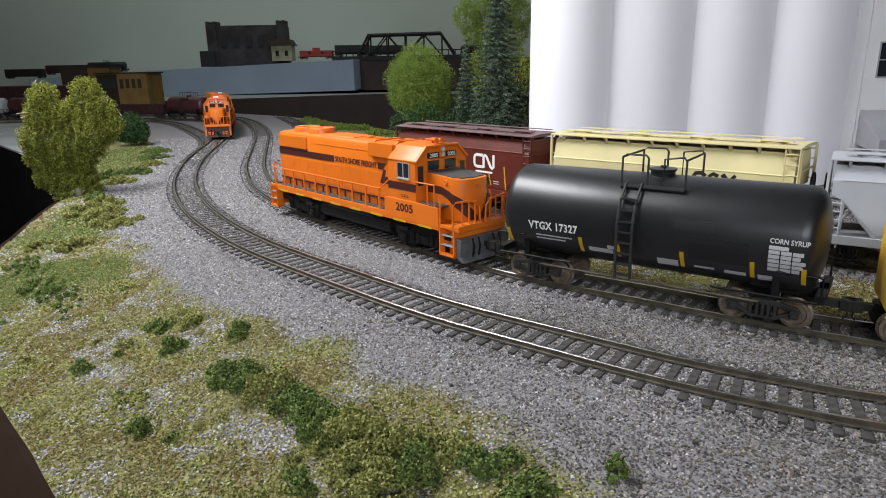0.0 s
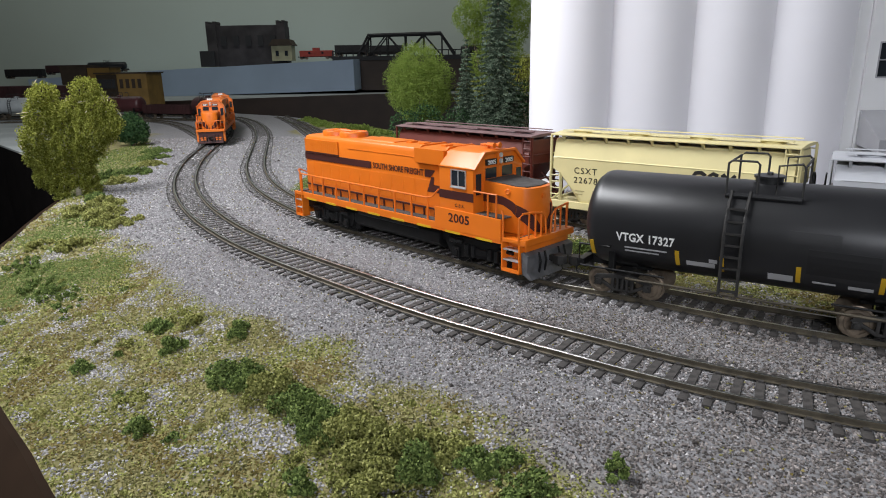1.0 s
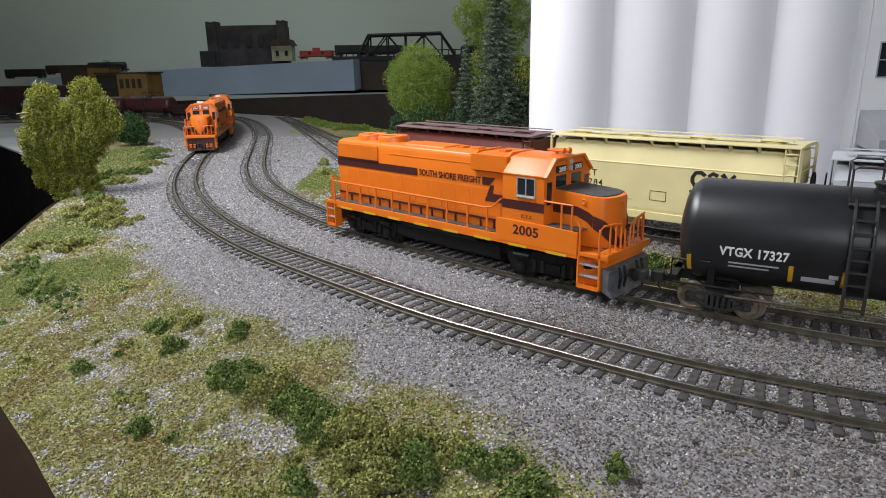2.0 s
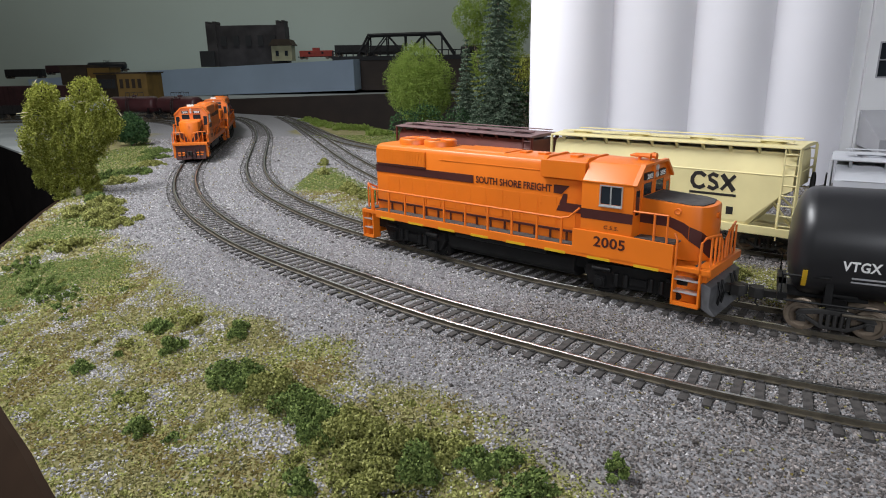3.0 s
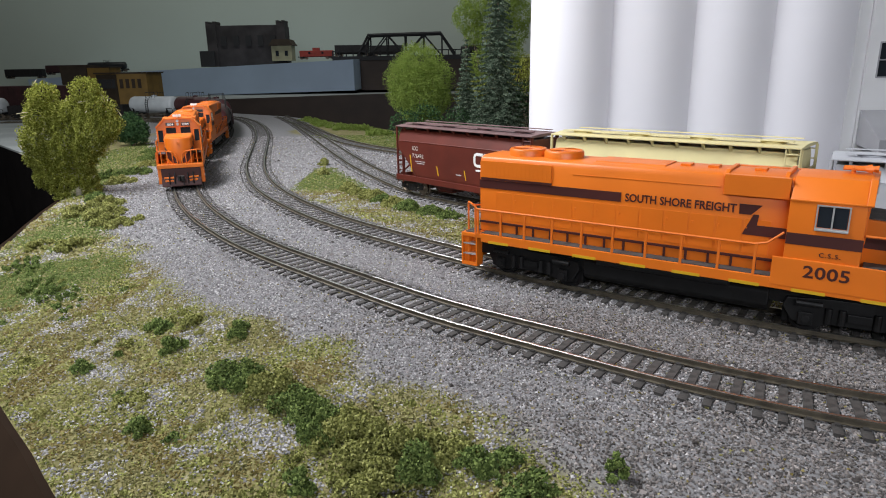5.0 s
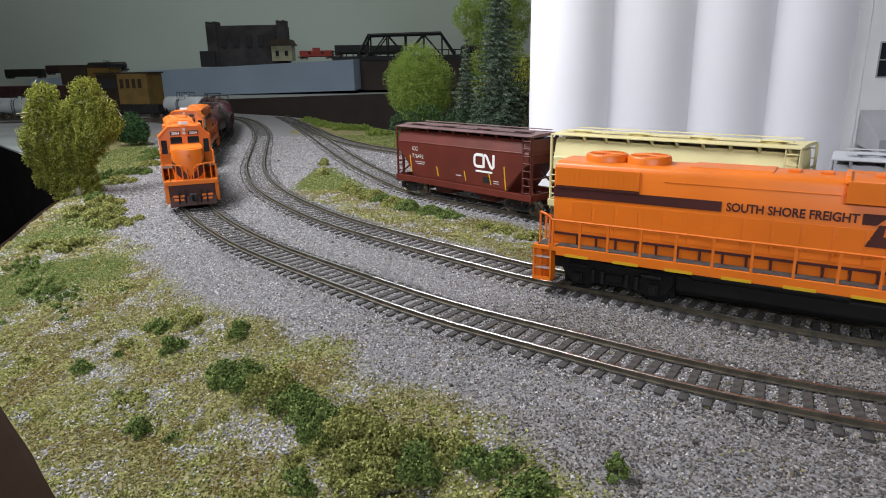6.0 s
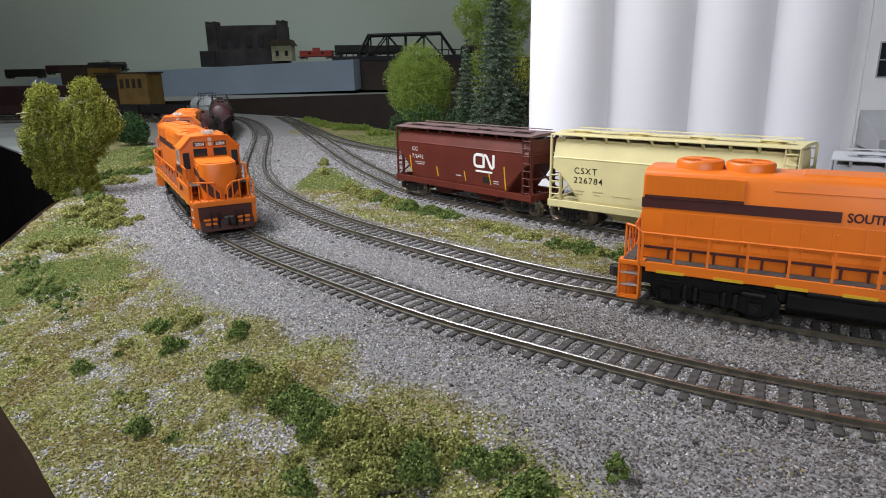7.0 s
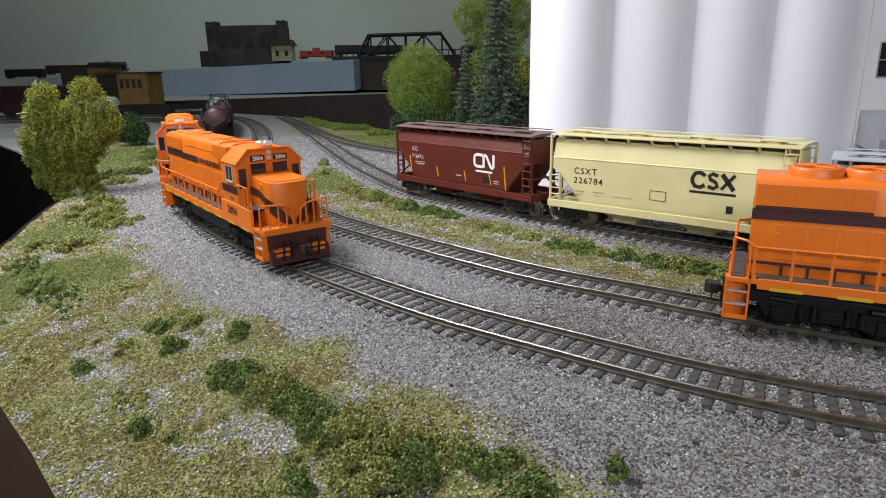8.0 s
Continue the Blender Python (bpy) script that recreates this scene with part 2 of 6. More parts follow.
# ---- track plan (mm, camera foot at the origin) ----
LINE_FRONT = [(294, 113), (236, 122.7), (175.9, 135.5), (118.8, 154), (97.9, 165.8), (74.7, 178.2), (45.4, 201), (23.1, 217.4), (3.4, 232.9), (-19.8, 253.6), (-60.3, 295.1), (-94.8, 330.6), (-125.1, 368.9), (-159, 419.1), (-193.4, 482), (-225, 555.8), (-246.5, 622.1), (-266.2, 690.6), (-279.3, 746.6), (-293.8, 816.5), (-308, 890.8), (-332.3, 989.5), (-357.8, 1079.3), (-391.8, 1175.2), (-426.8, 1246.4), (-480, 1307.5), (-581.6, 1361.3), (-694.6, 1388), (-827.8, 1411.3), (-959.2, 1425.9), (-1400, 1440), (-2100, 1400)]
LINE_MIDDLE = [(366.2, 111.5), (288, 141.6), (213.4, 174.1), (161.1, 200.1), (134.2, 215.4), (109.2, 231.9), (85.3, 250.7), (58.5, 268.6), (42.9, 281), (18.7, 304.1), (-10.2, 333.5), (-37.2, 361.8), (-66.6, 394.4), (-86.9, 422.6), (-109.6, 458), (-129.4, 491.7), (-153.6, 543), (-179.6, 615.6), (-201.4, 698.9), (-226.1, 806.3), (-256.7, 934.7), (-288, 1045.8), (-337.3, 1188.1), (-384.1, 1292.6), (-425.9, 1363.6), (-500, 1425), (-640, 1475), (-900, 1500)]
LINE_SIDING = [(372.9, 178.5), (302.9, 222.7), (236.6, 263.3), (184.3, 297.7), (142.6, 329.3), (107.1, 361.2), (67.3, 396.8), (31.2, 434.3), (-3.2, 471.5), (-20.2, 495.8), (-39.6, 538.1), (-65.9, 598.9), (-102.7, 699.5), (-156.1, 866), (-208.7, 1030.6), (-278.8, 1240.3), (-334.1, 1373.7)]


def smooth_line(points, step=4.0):
    """Even steps along a smooth curve through the points."""
    p = [Vector((x, y, 0)) for x, y in points]
    p = [2 * p[0] - p[1]] + p + [2 * p[-1] - p[-2]]
    fine = []
    for i in range(1, len(p) - 2):
        for k in range(24):
            u = k / 24
            a, b, c, d = p[i - 1:i + 3]
            fine.append(0.5 * (2 * b + (c - a) * u + (2 * a - 5 * b + 4 * c - d) * u * u + (3 * b - a - 3 * c + d) * u ** 3))
    fine.append(p[-2])
    for _ in range(3):
        fine = [fine[0]] + [sum(fine[max(0, i - 12):i + 13], Vector()) / len(fine[max(0, i - 12):i + 13]) if 12 <= i < len(fine) - 12 else fine[i] for i in range(1, len(fine) - 1)] + [fine[-1]]
    out, left = [fine[0]], step
    for a, b in zip(fine, fine[1:]):
        d = (b - a).length
        while d >= left > 0:
            a = a.lerp(b, left / d)
            out.append(a)
            d = (b - a).length
            left = step
        left -= d
    return out


FRONT, MIDDLE, SIDING = smooth_line(LINE_FRONT), smooth_line(LINE_MIDDLE), smooth_line(LINE_SIDING)


def on_line(line, s):
    """The place s mm along a line, straight on beyond its ends."""
    i = min(max(int(s / 4.0), 0), len(line) - 2)
    return line[i] + (line[i + 1] - line[i]) * (s / 4.0 - i)


def ride(line, s, half):
    """The pose of a vehicle whose centre is s along the line, on trucks at plus and minus half; its front looks back to the line's start."""
    a, b = on_line(line, s - half), on_line(line, s + half)
    d, c = a - b, (a + b) / 2
    return Matrix.Translation(c * MM) @ Matrix.Rotation(math.atan2(d.y, d.x), 4, "Z")


# ---- the room ----
def slab(name, x0, x1, y0, y1, z0, z1, material, label, category, bevel=0.0):
    bm = bmesh.new()
    box(bm, x0, x1, y0, y1, z0, z1)
    ob = new(name, mesh_of(name, bm, material, bevel))
    return tagged(ob, label, category, kind="structure")


slab("floor", -3500, 3500, -2500, 3600, -1110, -1050, FLOOR_DARK, "dark carpeted floor of the layout room", "floor")
slab("wall_north", -3500, 3500, 3500, 3620, -1050, 1500, WALL_PAINT, "plain grey-green painted room wall", "wall")
slab("wall_south", -3500, 3500, -2620, -2500, -1050, 1500, WALL_PAINT, "plain grey-green painted room wall", "wall")
slab("wall_west", -3620, -3500, -2500, 3500, -1050, 1500, WALL_PAINT, "plain grey-green painted room wall", "wall")
slab("wall_east", 3500, 3620, -2500, 3500, -1050, 1500, WALL_PAINT, "plain grey-green painted room wall", "wall")
slab("ceiling", -3620, 3620, -2620, 3620, 1500, 1600, BOARD_WHITE, "plain white ceiling of the room", "ceiling")

# ---- the layout's ground: one sheet from the front edge to the back edge ----
EDGE = [(36.2, -21.8), (93.6, -56.4), (138.8, -98.4), (161.6, -119.6), (188.1, -145.4), (235, -190), (296.8, -234.6), (396.2, -279.6), (442.4, -292.6), (500.5, -306.6), (560.7, -325.9), (655.2, -358.9), (714.9, -437.4), (911.3, -620.3), (1210, -974.6)]
LIP = [(89.8, 55.6), (128.1, 37.3), (149.8, 24.1), (175.3, 1.8), (187.7, -25.1), (214.6, -38.3), (249, -90.4), (302, -143.1), (400.7, -208.4), (512.5, -281.5), (628.9, -306.9), (738.1, -328.9), (785.4, -347.8), (1000.9, -449.5)]


def along(table, y):
    ys, xs = [p[0] for p in table], [p[1] for p in table]
    return float(np.interp(y, ys, xs))


def hill(x, y):
    """Height of the ground: level under the tracks, falling to the front edge."""
    d = max(0.0, along(LIP, y) + 4 - x)
    fade = 1.0 if y < 527 else max(0.0, 1 - (y - 527) / 115)
    z = -3.3 - 11.0 * (1 - math.exp(-(d / 55) ** 1.5)) * fade
    z += (noise.noise(Vector((x * 0.03, y * 0.03, 1))) * 1.6 + noise.noise(Vector((x * 0.09, y * 0.09, 4))) * 0.8) * min(1.0, d / 20) * fade
    return z + noise.noise(Vector((x * 0.2, y * 0.2, 2))) * 0.25


def turf_amount(x, y):
    """0 on ballast, 1 on turf."""
    wob = noise.noise(Vector((x * 0.045, y * 0.045, 9))) * 14
    a = 1 / (1 + math.exp(-(along(LIP, y) - x + wob - 2) / 3.0)) if y < 1050 else 0.0
    strip = 0.0
    if 215 < y < 640 and -125 < x < 300:
        m = min(range(0, len(MIDDLE), 3), key=lambda i: (MIDDLE[i].x - x) ** 2 + (MIDDLE[i].y - y) ** 2)
        s = min(range(0, len(SIDING), 3), key=lambda i: (SIDING[i].x - x) ** 2 + (SIDING[i].y - y) ** 2)
        dm = math.hypot(MIDDLE[m].x - x, MIDDLE[m].y - y)
        ds = math.hypot(SIDING[s].x - x, SIDING[s].y - y)
        if dm + ds < 150 and ds > 22 and (MIDDLE[m].y < y) and SIDING[s].y > y:
            strip = 1 / (1 + math.exp(-(min(dm - 20, ds - 25) + wob * 0.5) / 3.0))
    if y > 690 and x > -240:
        strip = max(strip, 1 / (1 + math.exp(-(y - (790 - (x + 68) * 1.35) + wob) / 6.0)))
    return max(a, strip)


def back_edge(x):
    return float(np.interp(x, [-2000, -640, -480, -335, -242, -69, 51, 900], [1640, 1640, 1530, 1402, 1278, 1017, 948, 948]))


def make_ground():
    ys = list(np.arange(45, 320, 4.0)) + list(np.arange(320, 700, 7.0)) + list(np.arange(700, 1660, 18.0))
    cols = 190
    verts, turf = [], []
    for y in ys:
        x0 = along(EDGE, y)
        for i in range(cols):
            u = i / (cols - 1)
            x = x0 + (u * 0.55 + 0.45 * u ** 3) * (900 - x0)
            yy = min(y, back_edge(x))
            verts.append((x, yy, hill(x, yy)))
            turf.append(turf_amount(x, yy))
    faces = [(r * cols + i, r * cols + i + 1, (r + 1) * cols + i + 1, (r + 1) * cols + i) for r in range(len(ys) - 1) for i in range(cols - 1)]
    ob = soup("ground", verts, faces, GROUND)
    a = ob.data.attributes.new("turf", "FLOAT", "POINT")
    a.data.foreach_set("value", turf)
    ob.data.polygons.foreach_set("use_smooth", [True] * len(ob.data.polygons))
    return tagged(ob, "model railway ground of grey ballast and tan turf", "ground", kind="structure")


make_ground()


def fascia():
    """The brown board round the layout's front edge."""
    bm = bmesh.new()
    rows = []
    for y in list(range(40, 320, 8)) + list(range(320, 665, 15)):
        x = along(EDGE, y)
        z = hill(x, y)
        wide = 30 if y < 330 else 3
        rows.append([bm.verts.new(p) for p in ((x + 0.5, y, z + 0.4), (x - 1.5, y - 1, z + 0.9), (x - wide, y - wide * 0.6, z - (26 if y < 330 else 2)), (x - wide - 1, y - wide * 0.6, z - 300), (x + 2, y, z - 300))])
    for a, b in zip(rows, rows[1:]):
        for k in range(5):
            bm.faces.new((a[k], a[(k + 1) % 5], b[(k + 1) % 5], b[k]))
    bm.faces.new(rows[0])
    bm.faces.new(rows[-1])
    ob = new("layout_fascia", mesh_of("layout_fascia", bm, EDGE_WOOD, smooth=40))
    tagged(ob, "dark brown hardboard fascia along the layout's front edge", "fascia", kind="structure")


fascia()
# the bare board at the far end of the layout, and the back of the bench
bm = bmesh.new()
prism(bm, [(-361.8, 654.9), (-412.1, 755.8), (-560, 1151), (-640, 1300), (-640, 1920), (-2300, 1920), (-1374.6, 1540), (-974.6, 1210), (-620.3, 911.3), (-437.4, 714.9)], "z", -5.5, -2.4)
tagged(new("layout_board", mesh_of("layout_board", bm, BOARD_WHITE, 0.8)), "bare white-primed board beyond the scenery", "board", kind="structure")
# Added near-black sheet, painting the darkness of the aisle below the board.
bm = bmesh.new()
prism(bm, [(-360.5, 650.1), (-437.4, 714.9), (-620.3, 911.3), (-974.6, 1210), (-1374.6, 1540), (-1374.6, 1550), (-974.6, 1220), (-620.3, 921.3), (-437.4, 724.9), (-360.5, 660.1)], "z", -360, -5.6)
tagged(new("aisle_dark_sheet", mesh_of("aisle_dark_sheet", bm, AISLE_DARK)), "near-black sheet painted as the dark aisle under the layout", "skirt", kind="structure")


# ---- tracks ----
RAIL_PROFILE = [(-0.95, -2.1), (0.95, -2.1), (0.95, -1.85), (0.28, -1.65), (0.28, -0.75), (0.48, -0.6), (0.48, -0.08), (0.38, 0), (-0.38, 0), (-0.48, -0.08), (-0.48, -0.6), (-0.28, -0.75), (-0.28, -1.65), (-0.95, -1.85)]


def heading(line, i):
    d = (line[min(i + 1, len(line) - 1)] - line[max(i - 1, 0)]).normalized()
    return d, Vector((-d.y, d.x, 0))


def rail(line, off, parent, i0=0, i1=None):
    bm = bmesh.new()
    rings = []
    idx = list(range(i0, len(line) if i1 is None else i1))
    for i in idx:
        d, n = heading(line, i)
        rings.append([bm.verts.new(line[i] + n * (off + a) + Vector((0, 0, b))) for a, b in RAIL_PROFILE])
    k = len(RAIL_PROFILE)
    for a, b in zip(rings, rings[1:]):
        for j in range(k):
            f = bm.faces.new((a[j], a[(j + 1) % k], b[(j + 1) % k], b[j]))
            f.material_index = 1 if j in (6, 7, 8) else 0
    bm.faces.new(rings[0])
    bm.faces.new(rings[-1])
    part("rail", bm, [RAIL_SIDE, RAIL_HEAD], parent)


def tie_mesh():
    bm = bmesh.new()
    box(bm, -1.25, 1.25, -15, 15, -4.2, -2.1)
    for s in (-1, 1):
        for o in (-1.7, 1.7):
            box(bm, -0.7, 0.7, s * 8.7 + o - 0.55, s * 8.7 + o + 0.55, -2.15, -1.55)
    return mesh_of("tie", bm, TIE)


TIE_MESH = tie_mesh()


def track(name, line, label, i0=0, i1=None, near=260):
    t = thing(name, label, "railway track", "model railway tracks", "structure")
    for off in (-8.7, 8.7):
        rail(line, off, t, i0, i1)
    bm, rows = bmesh.new(), []
    for i in range(i0, len(line) if i1 is None else i1):
        d, n = heading(line, i)
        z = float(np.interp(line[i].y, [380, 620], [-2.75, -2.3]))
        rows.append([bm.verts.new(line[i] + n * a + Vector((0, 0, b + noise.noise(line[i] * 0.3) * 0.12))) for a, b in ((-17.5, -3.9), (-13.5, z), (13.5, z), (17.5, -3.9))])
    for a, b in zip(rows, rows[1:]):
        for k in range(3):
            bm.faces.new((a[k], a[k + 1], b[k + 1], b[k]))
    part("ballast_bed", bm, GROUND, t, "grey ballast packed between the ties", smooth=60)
    rng = random.Random(name)
    s, total, far = i0 * 4.0, (len(line) if i1 is None else i1) * 4.0 - 4, []
    while s < total:
        p = on_line(line, s)
        d, n = heading(line, int(s / 4))
        m = Matrix.Translation((p + n * rng.uniform(-0.35, 0.35)) * MM) @ Matrix.Rotation(math.atan2(d.y, d.x) + rng.uniform(-0.02, 0.02), 4, "Z")
        far.append((p.length, m))
        s += 6.2
    far.sort(key=lambda q: q[0])
    for dist, m in far[:near]:
        ob = new("tie", TIE_MESH)
        ob.parent = t
        ob.matrix_local = m
    rest = far[near:]
    if rest:
        v0 = np.array([v.co[:] for v in TIE_MESH.vertices])
        f0 = [tuple(p.vertices) for p in TIE_MESH.polygons]
        verts, faces = [], []
        for dist, m in rest:
            b = len(verts)
            verts += [tuple((m @ Vector(v)) * 1000) for v in v0]
            faces += [tuple(b + i for i in f) for f in f0]
        ob = soup("tie_run", verts, faces, TIE)
        ob.parent = t
        tagged(ob, kind="stuff")
    return t


track("front_track", FRONT, "curving main track with brown ties in grey ballast")
track("middle_track", MIDDLE, "second main track with weathered rails on brown ties")
track("siding_track", SIDING, "siding track with weathered rails beside the silos")
LINE_BRANCH = [(-278.8, 1240.3), (-231.8, 1118.5), (-184.2, 988.9), (-147.9, 900.7), (-99.1, 805.1), (-53, 752.8), (-13, 696.9), (67, 614.9), (98.2, 597.2)]
BRANCH = smooth_line(LINE_BRANCH)
track("branch_track", BRANCH, "branch track curving off behind the hopper cars", near=60)
# the spur that leaves the front track at the turnout
SPUR = smooth_line([(-266.2, 690.6), (-279.3, 746.6), (-295.4, 825.8), (-326.4, 919), (-386.8, 1032.4), (-480.2, 1206.2), (-554.1, 1295.6), (-634.3, 1335.6), (-760.8, 1334.9), (-900.7, 1337.2)])
track("spur_track", SPUR, "spur track leaving the main at a turnout", near=60)
bm = bmesh.new()
for k in (-6, 0, 6):
    box(bm, -270.7 + k - 1, -270.7 + k + 1, 715.7, 717.7, -2.0, -1.2)
tagged(new("turnout_throw_bar", mesh_of("turnout_throw_bar", bm, WHITE_INK, 0.2)), "small pale throw bar of the turnout", "throw bar")


# ---- rolling stock (x forward, z up from the rail head) ----
def wheelset(parent, x, r=5.6, face=WHEEL_STEEL, inside=False):
    bm = bmesh.new()
    for s in (-1, 1):
        y = s * 8.6
        lathe(bm, [(1.2, y - s * 1.4), (r + 0.6, y - s * 1.4), (r + 0.6, y - s * 0.8), (r, y - s * 0.6), (r - 0.1, y + s * 1.1), (r - 1.2, y + s * 1.2), (r - 1.6, y + s * 0.8), (1.8, y + s * 0.7), (1.4, y + s * 1.3)], 24, "y")
        for k in range(3):
            a = k * math.tau / 3
            box(bm, math.cos(a) * 2.7 - 0.35, math.cos(a) * 2.7 + 0.35, y + s * 0.75 - 0.15, y + s * 0.75 + 0.15, math.sin(a) * 2.7 - 0.35, math.sin(a) * 2.7 + 0.35)
    tube(bm, [(0, -9, 0), (0, 9, 0)], 1.1, 8)
    me = mesh_of("wheelset", bm, [face, WHEEL_RIM], smooth=35)
    for p in me.polygons:
        c = p.center * 1000
        if r - 0.3 < math.hypot(c.x, c.z) < r + 0.3 and abs(c.y) > 8:
            p.material_index = 1
    ob = new("wheelset", me)
    ob.parent = parent
    ob.location = (x * MM, 0, r * MM)
    return ob


def loco_truck(parent, x):
    bm = bmesh.new()
    for s in (-1, 1):
        y0, y1 = sorted((s * 10.8, s * 13.4))
        prism(bm, [(-23, 9.5), (-22, 12.5), (-8, 13.6), (8, 13.6), (22, 12.5), (23, 9.5), (20, 4.4), (13, 3.2), (8, 4.6), (-8, 4.6), (-13, 3.2), (-20, 4.4)], "y", y0, y1)
        for k in (-15.7, 15.7):
            y2, y3 = sorted((s * 13.2, s * 14.6))
            box(bm, k - 2.2, k + 2.2, y2, y3, 3.6, 8.2)
            tube(bm, [(k, s * 14.4, 5.8), (k, s * 15.1, 5.8)], 1.5, 12)
        for k in (-9, -5, 5, 9):
            tube(bm, [(k, s * 13.8, 5), (k, s * 13.8, 10.5)], 1.2, 8)
        box(bm, -3.5, 3.5, *sorted((s * 13, s * 14.4)), 6.5, 9.5)
        tube(bm, [(-19, s * 14.6, 11.5), (-11, s * 14.6, 11.5)], 1.1, 8)
        tube(bm, [(11, s * 14.6, 11.5), (19, s * 14.6, 11.5)], 1.1, 8)
        for k in (-22, 22):
            box(bm, k - 1, k + 1, *sorted((s * 7.5, s * 10)), 2.5, 9)
    box(bm, -19, 19, -10.8, 10.8, 8, 12)
    t = part("truck", bm, BLACKISH, parent, "black truck with sideframes", bevel=0.25)
    t.location = (x * MM, 0, 0)
    return t, [wheelset(t, -15.7, face=BLACKISH), wheelset(t, 15.7, face=BLACKISH)]


def coupler(parent, x, s):
    bm = bmesh.new()
    box(bm, *sorted((x, x + s * 7)), -1.3, 1.3, 7.6, 10.2)
    prism(bm, [(x + s * 6, -2.4), (x + s * 9, -2.6), (x + s * 11, -1.2), (x + s * 9.4, 0), (x + s * 11.2, 1.0), (x + s * 10.6, 2.6), (x + s * 6, 2.4)], "z", 7, 11)
    tube(bm, [(x + s * 8, 1.5, 7.2), (x + s * 8.4, 1.8, 4), (x + s * 7.2, 2.2, 2.6)], 0.35, 6)
    part("coupler", bm, CAST, parent, "", bevel=0.25)


def steps(parent, x0, x1, s):
    """A corner step well on side s, between x0 and x1."""
    bm = bmesh.new()
    ya, yb = sorted((s * 12.6, s * 17.6))
    lo, hi = min(x0, x1), max(x0, x1)
    box(bm, lo, lo + 0.7, ya, yb, 4, 19)
    box(bm, hi - 0.7, hi, ya, yb, 4, 19)
    box(bm, lo, hi, *sorted((s * 12.6, s * 13.2)), 4, 19)
    box(bm, lo, hi, *sorted((s * 17.0, s * 17.5)), 4, 5.4)
    box(bm, lo, hi, ya, yb, 3.8, 4.4)
    well = part("step_well", bm, ORANGE, parent)
    for z in (8.8, 13.6):
        bm = bmesh.new()
        box(bm, lo + 0.6, hi - 0.6, ya + 0.3, yb + 0.2, z, z + 0.5)
        part("step", bm, SILVER, well)


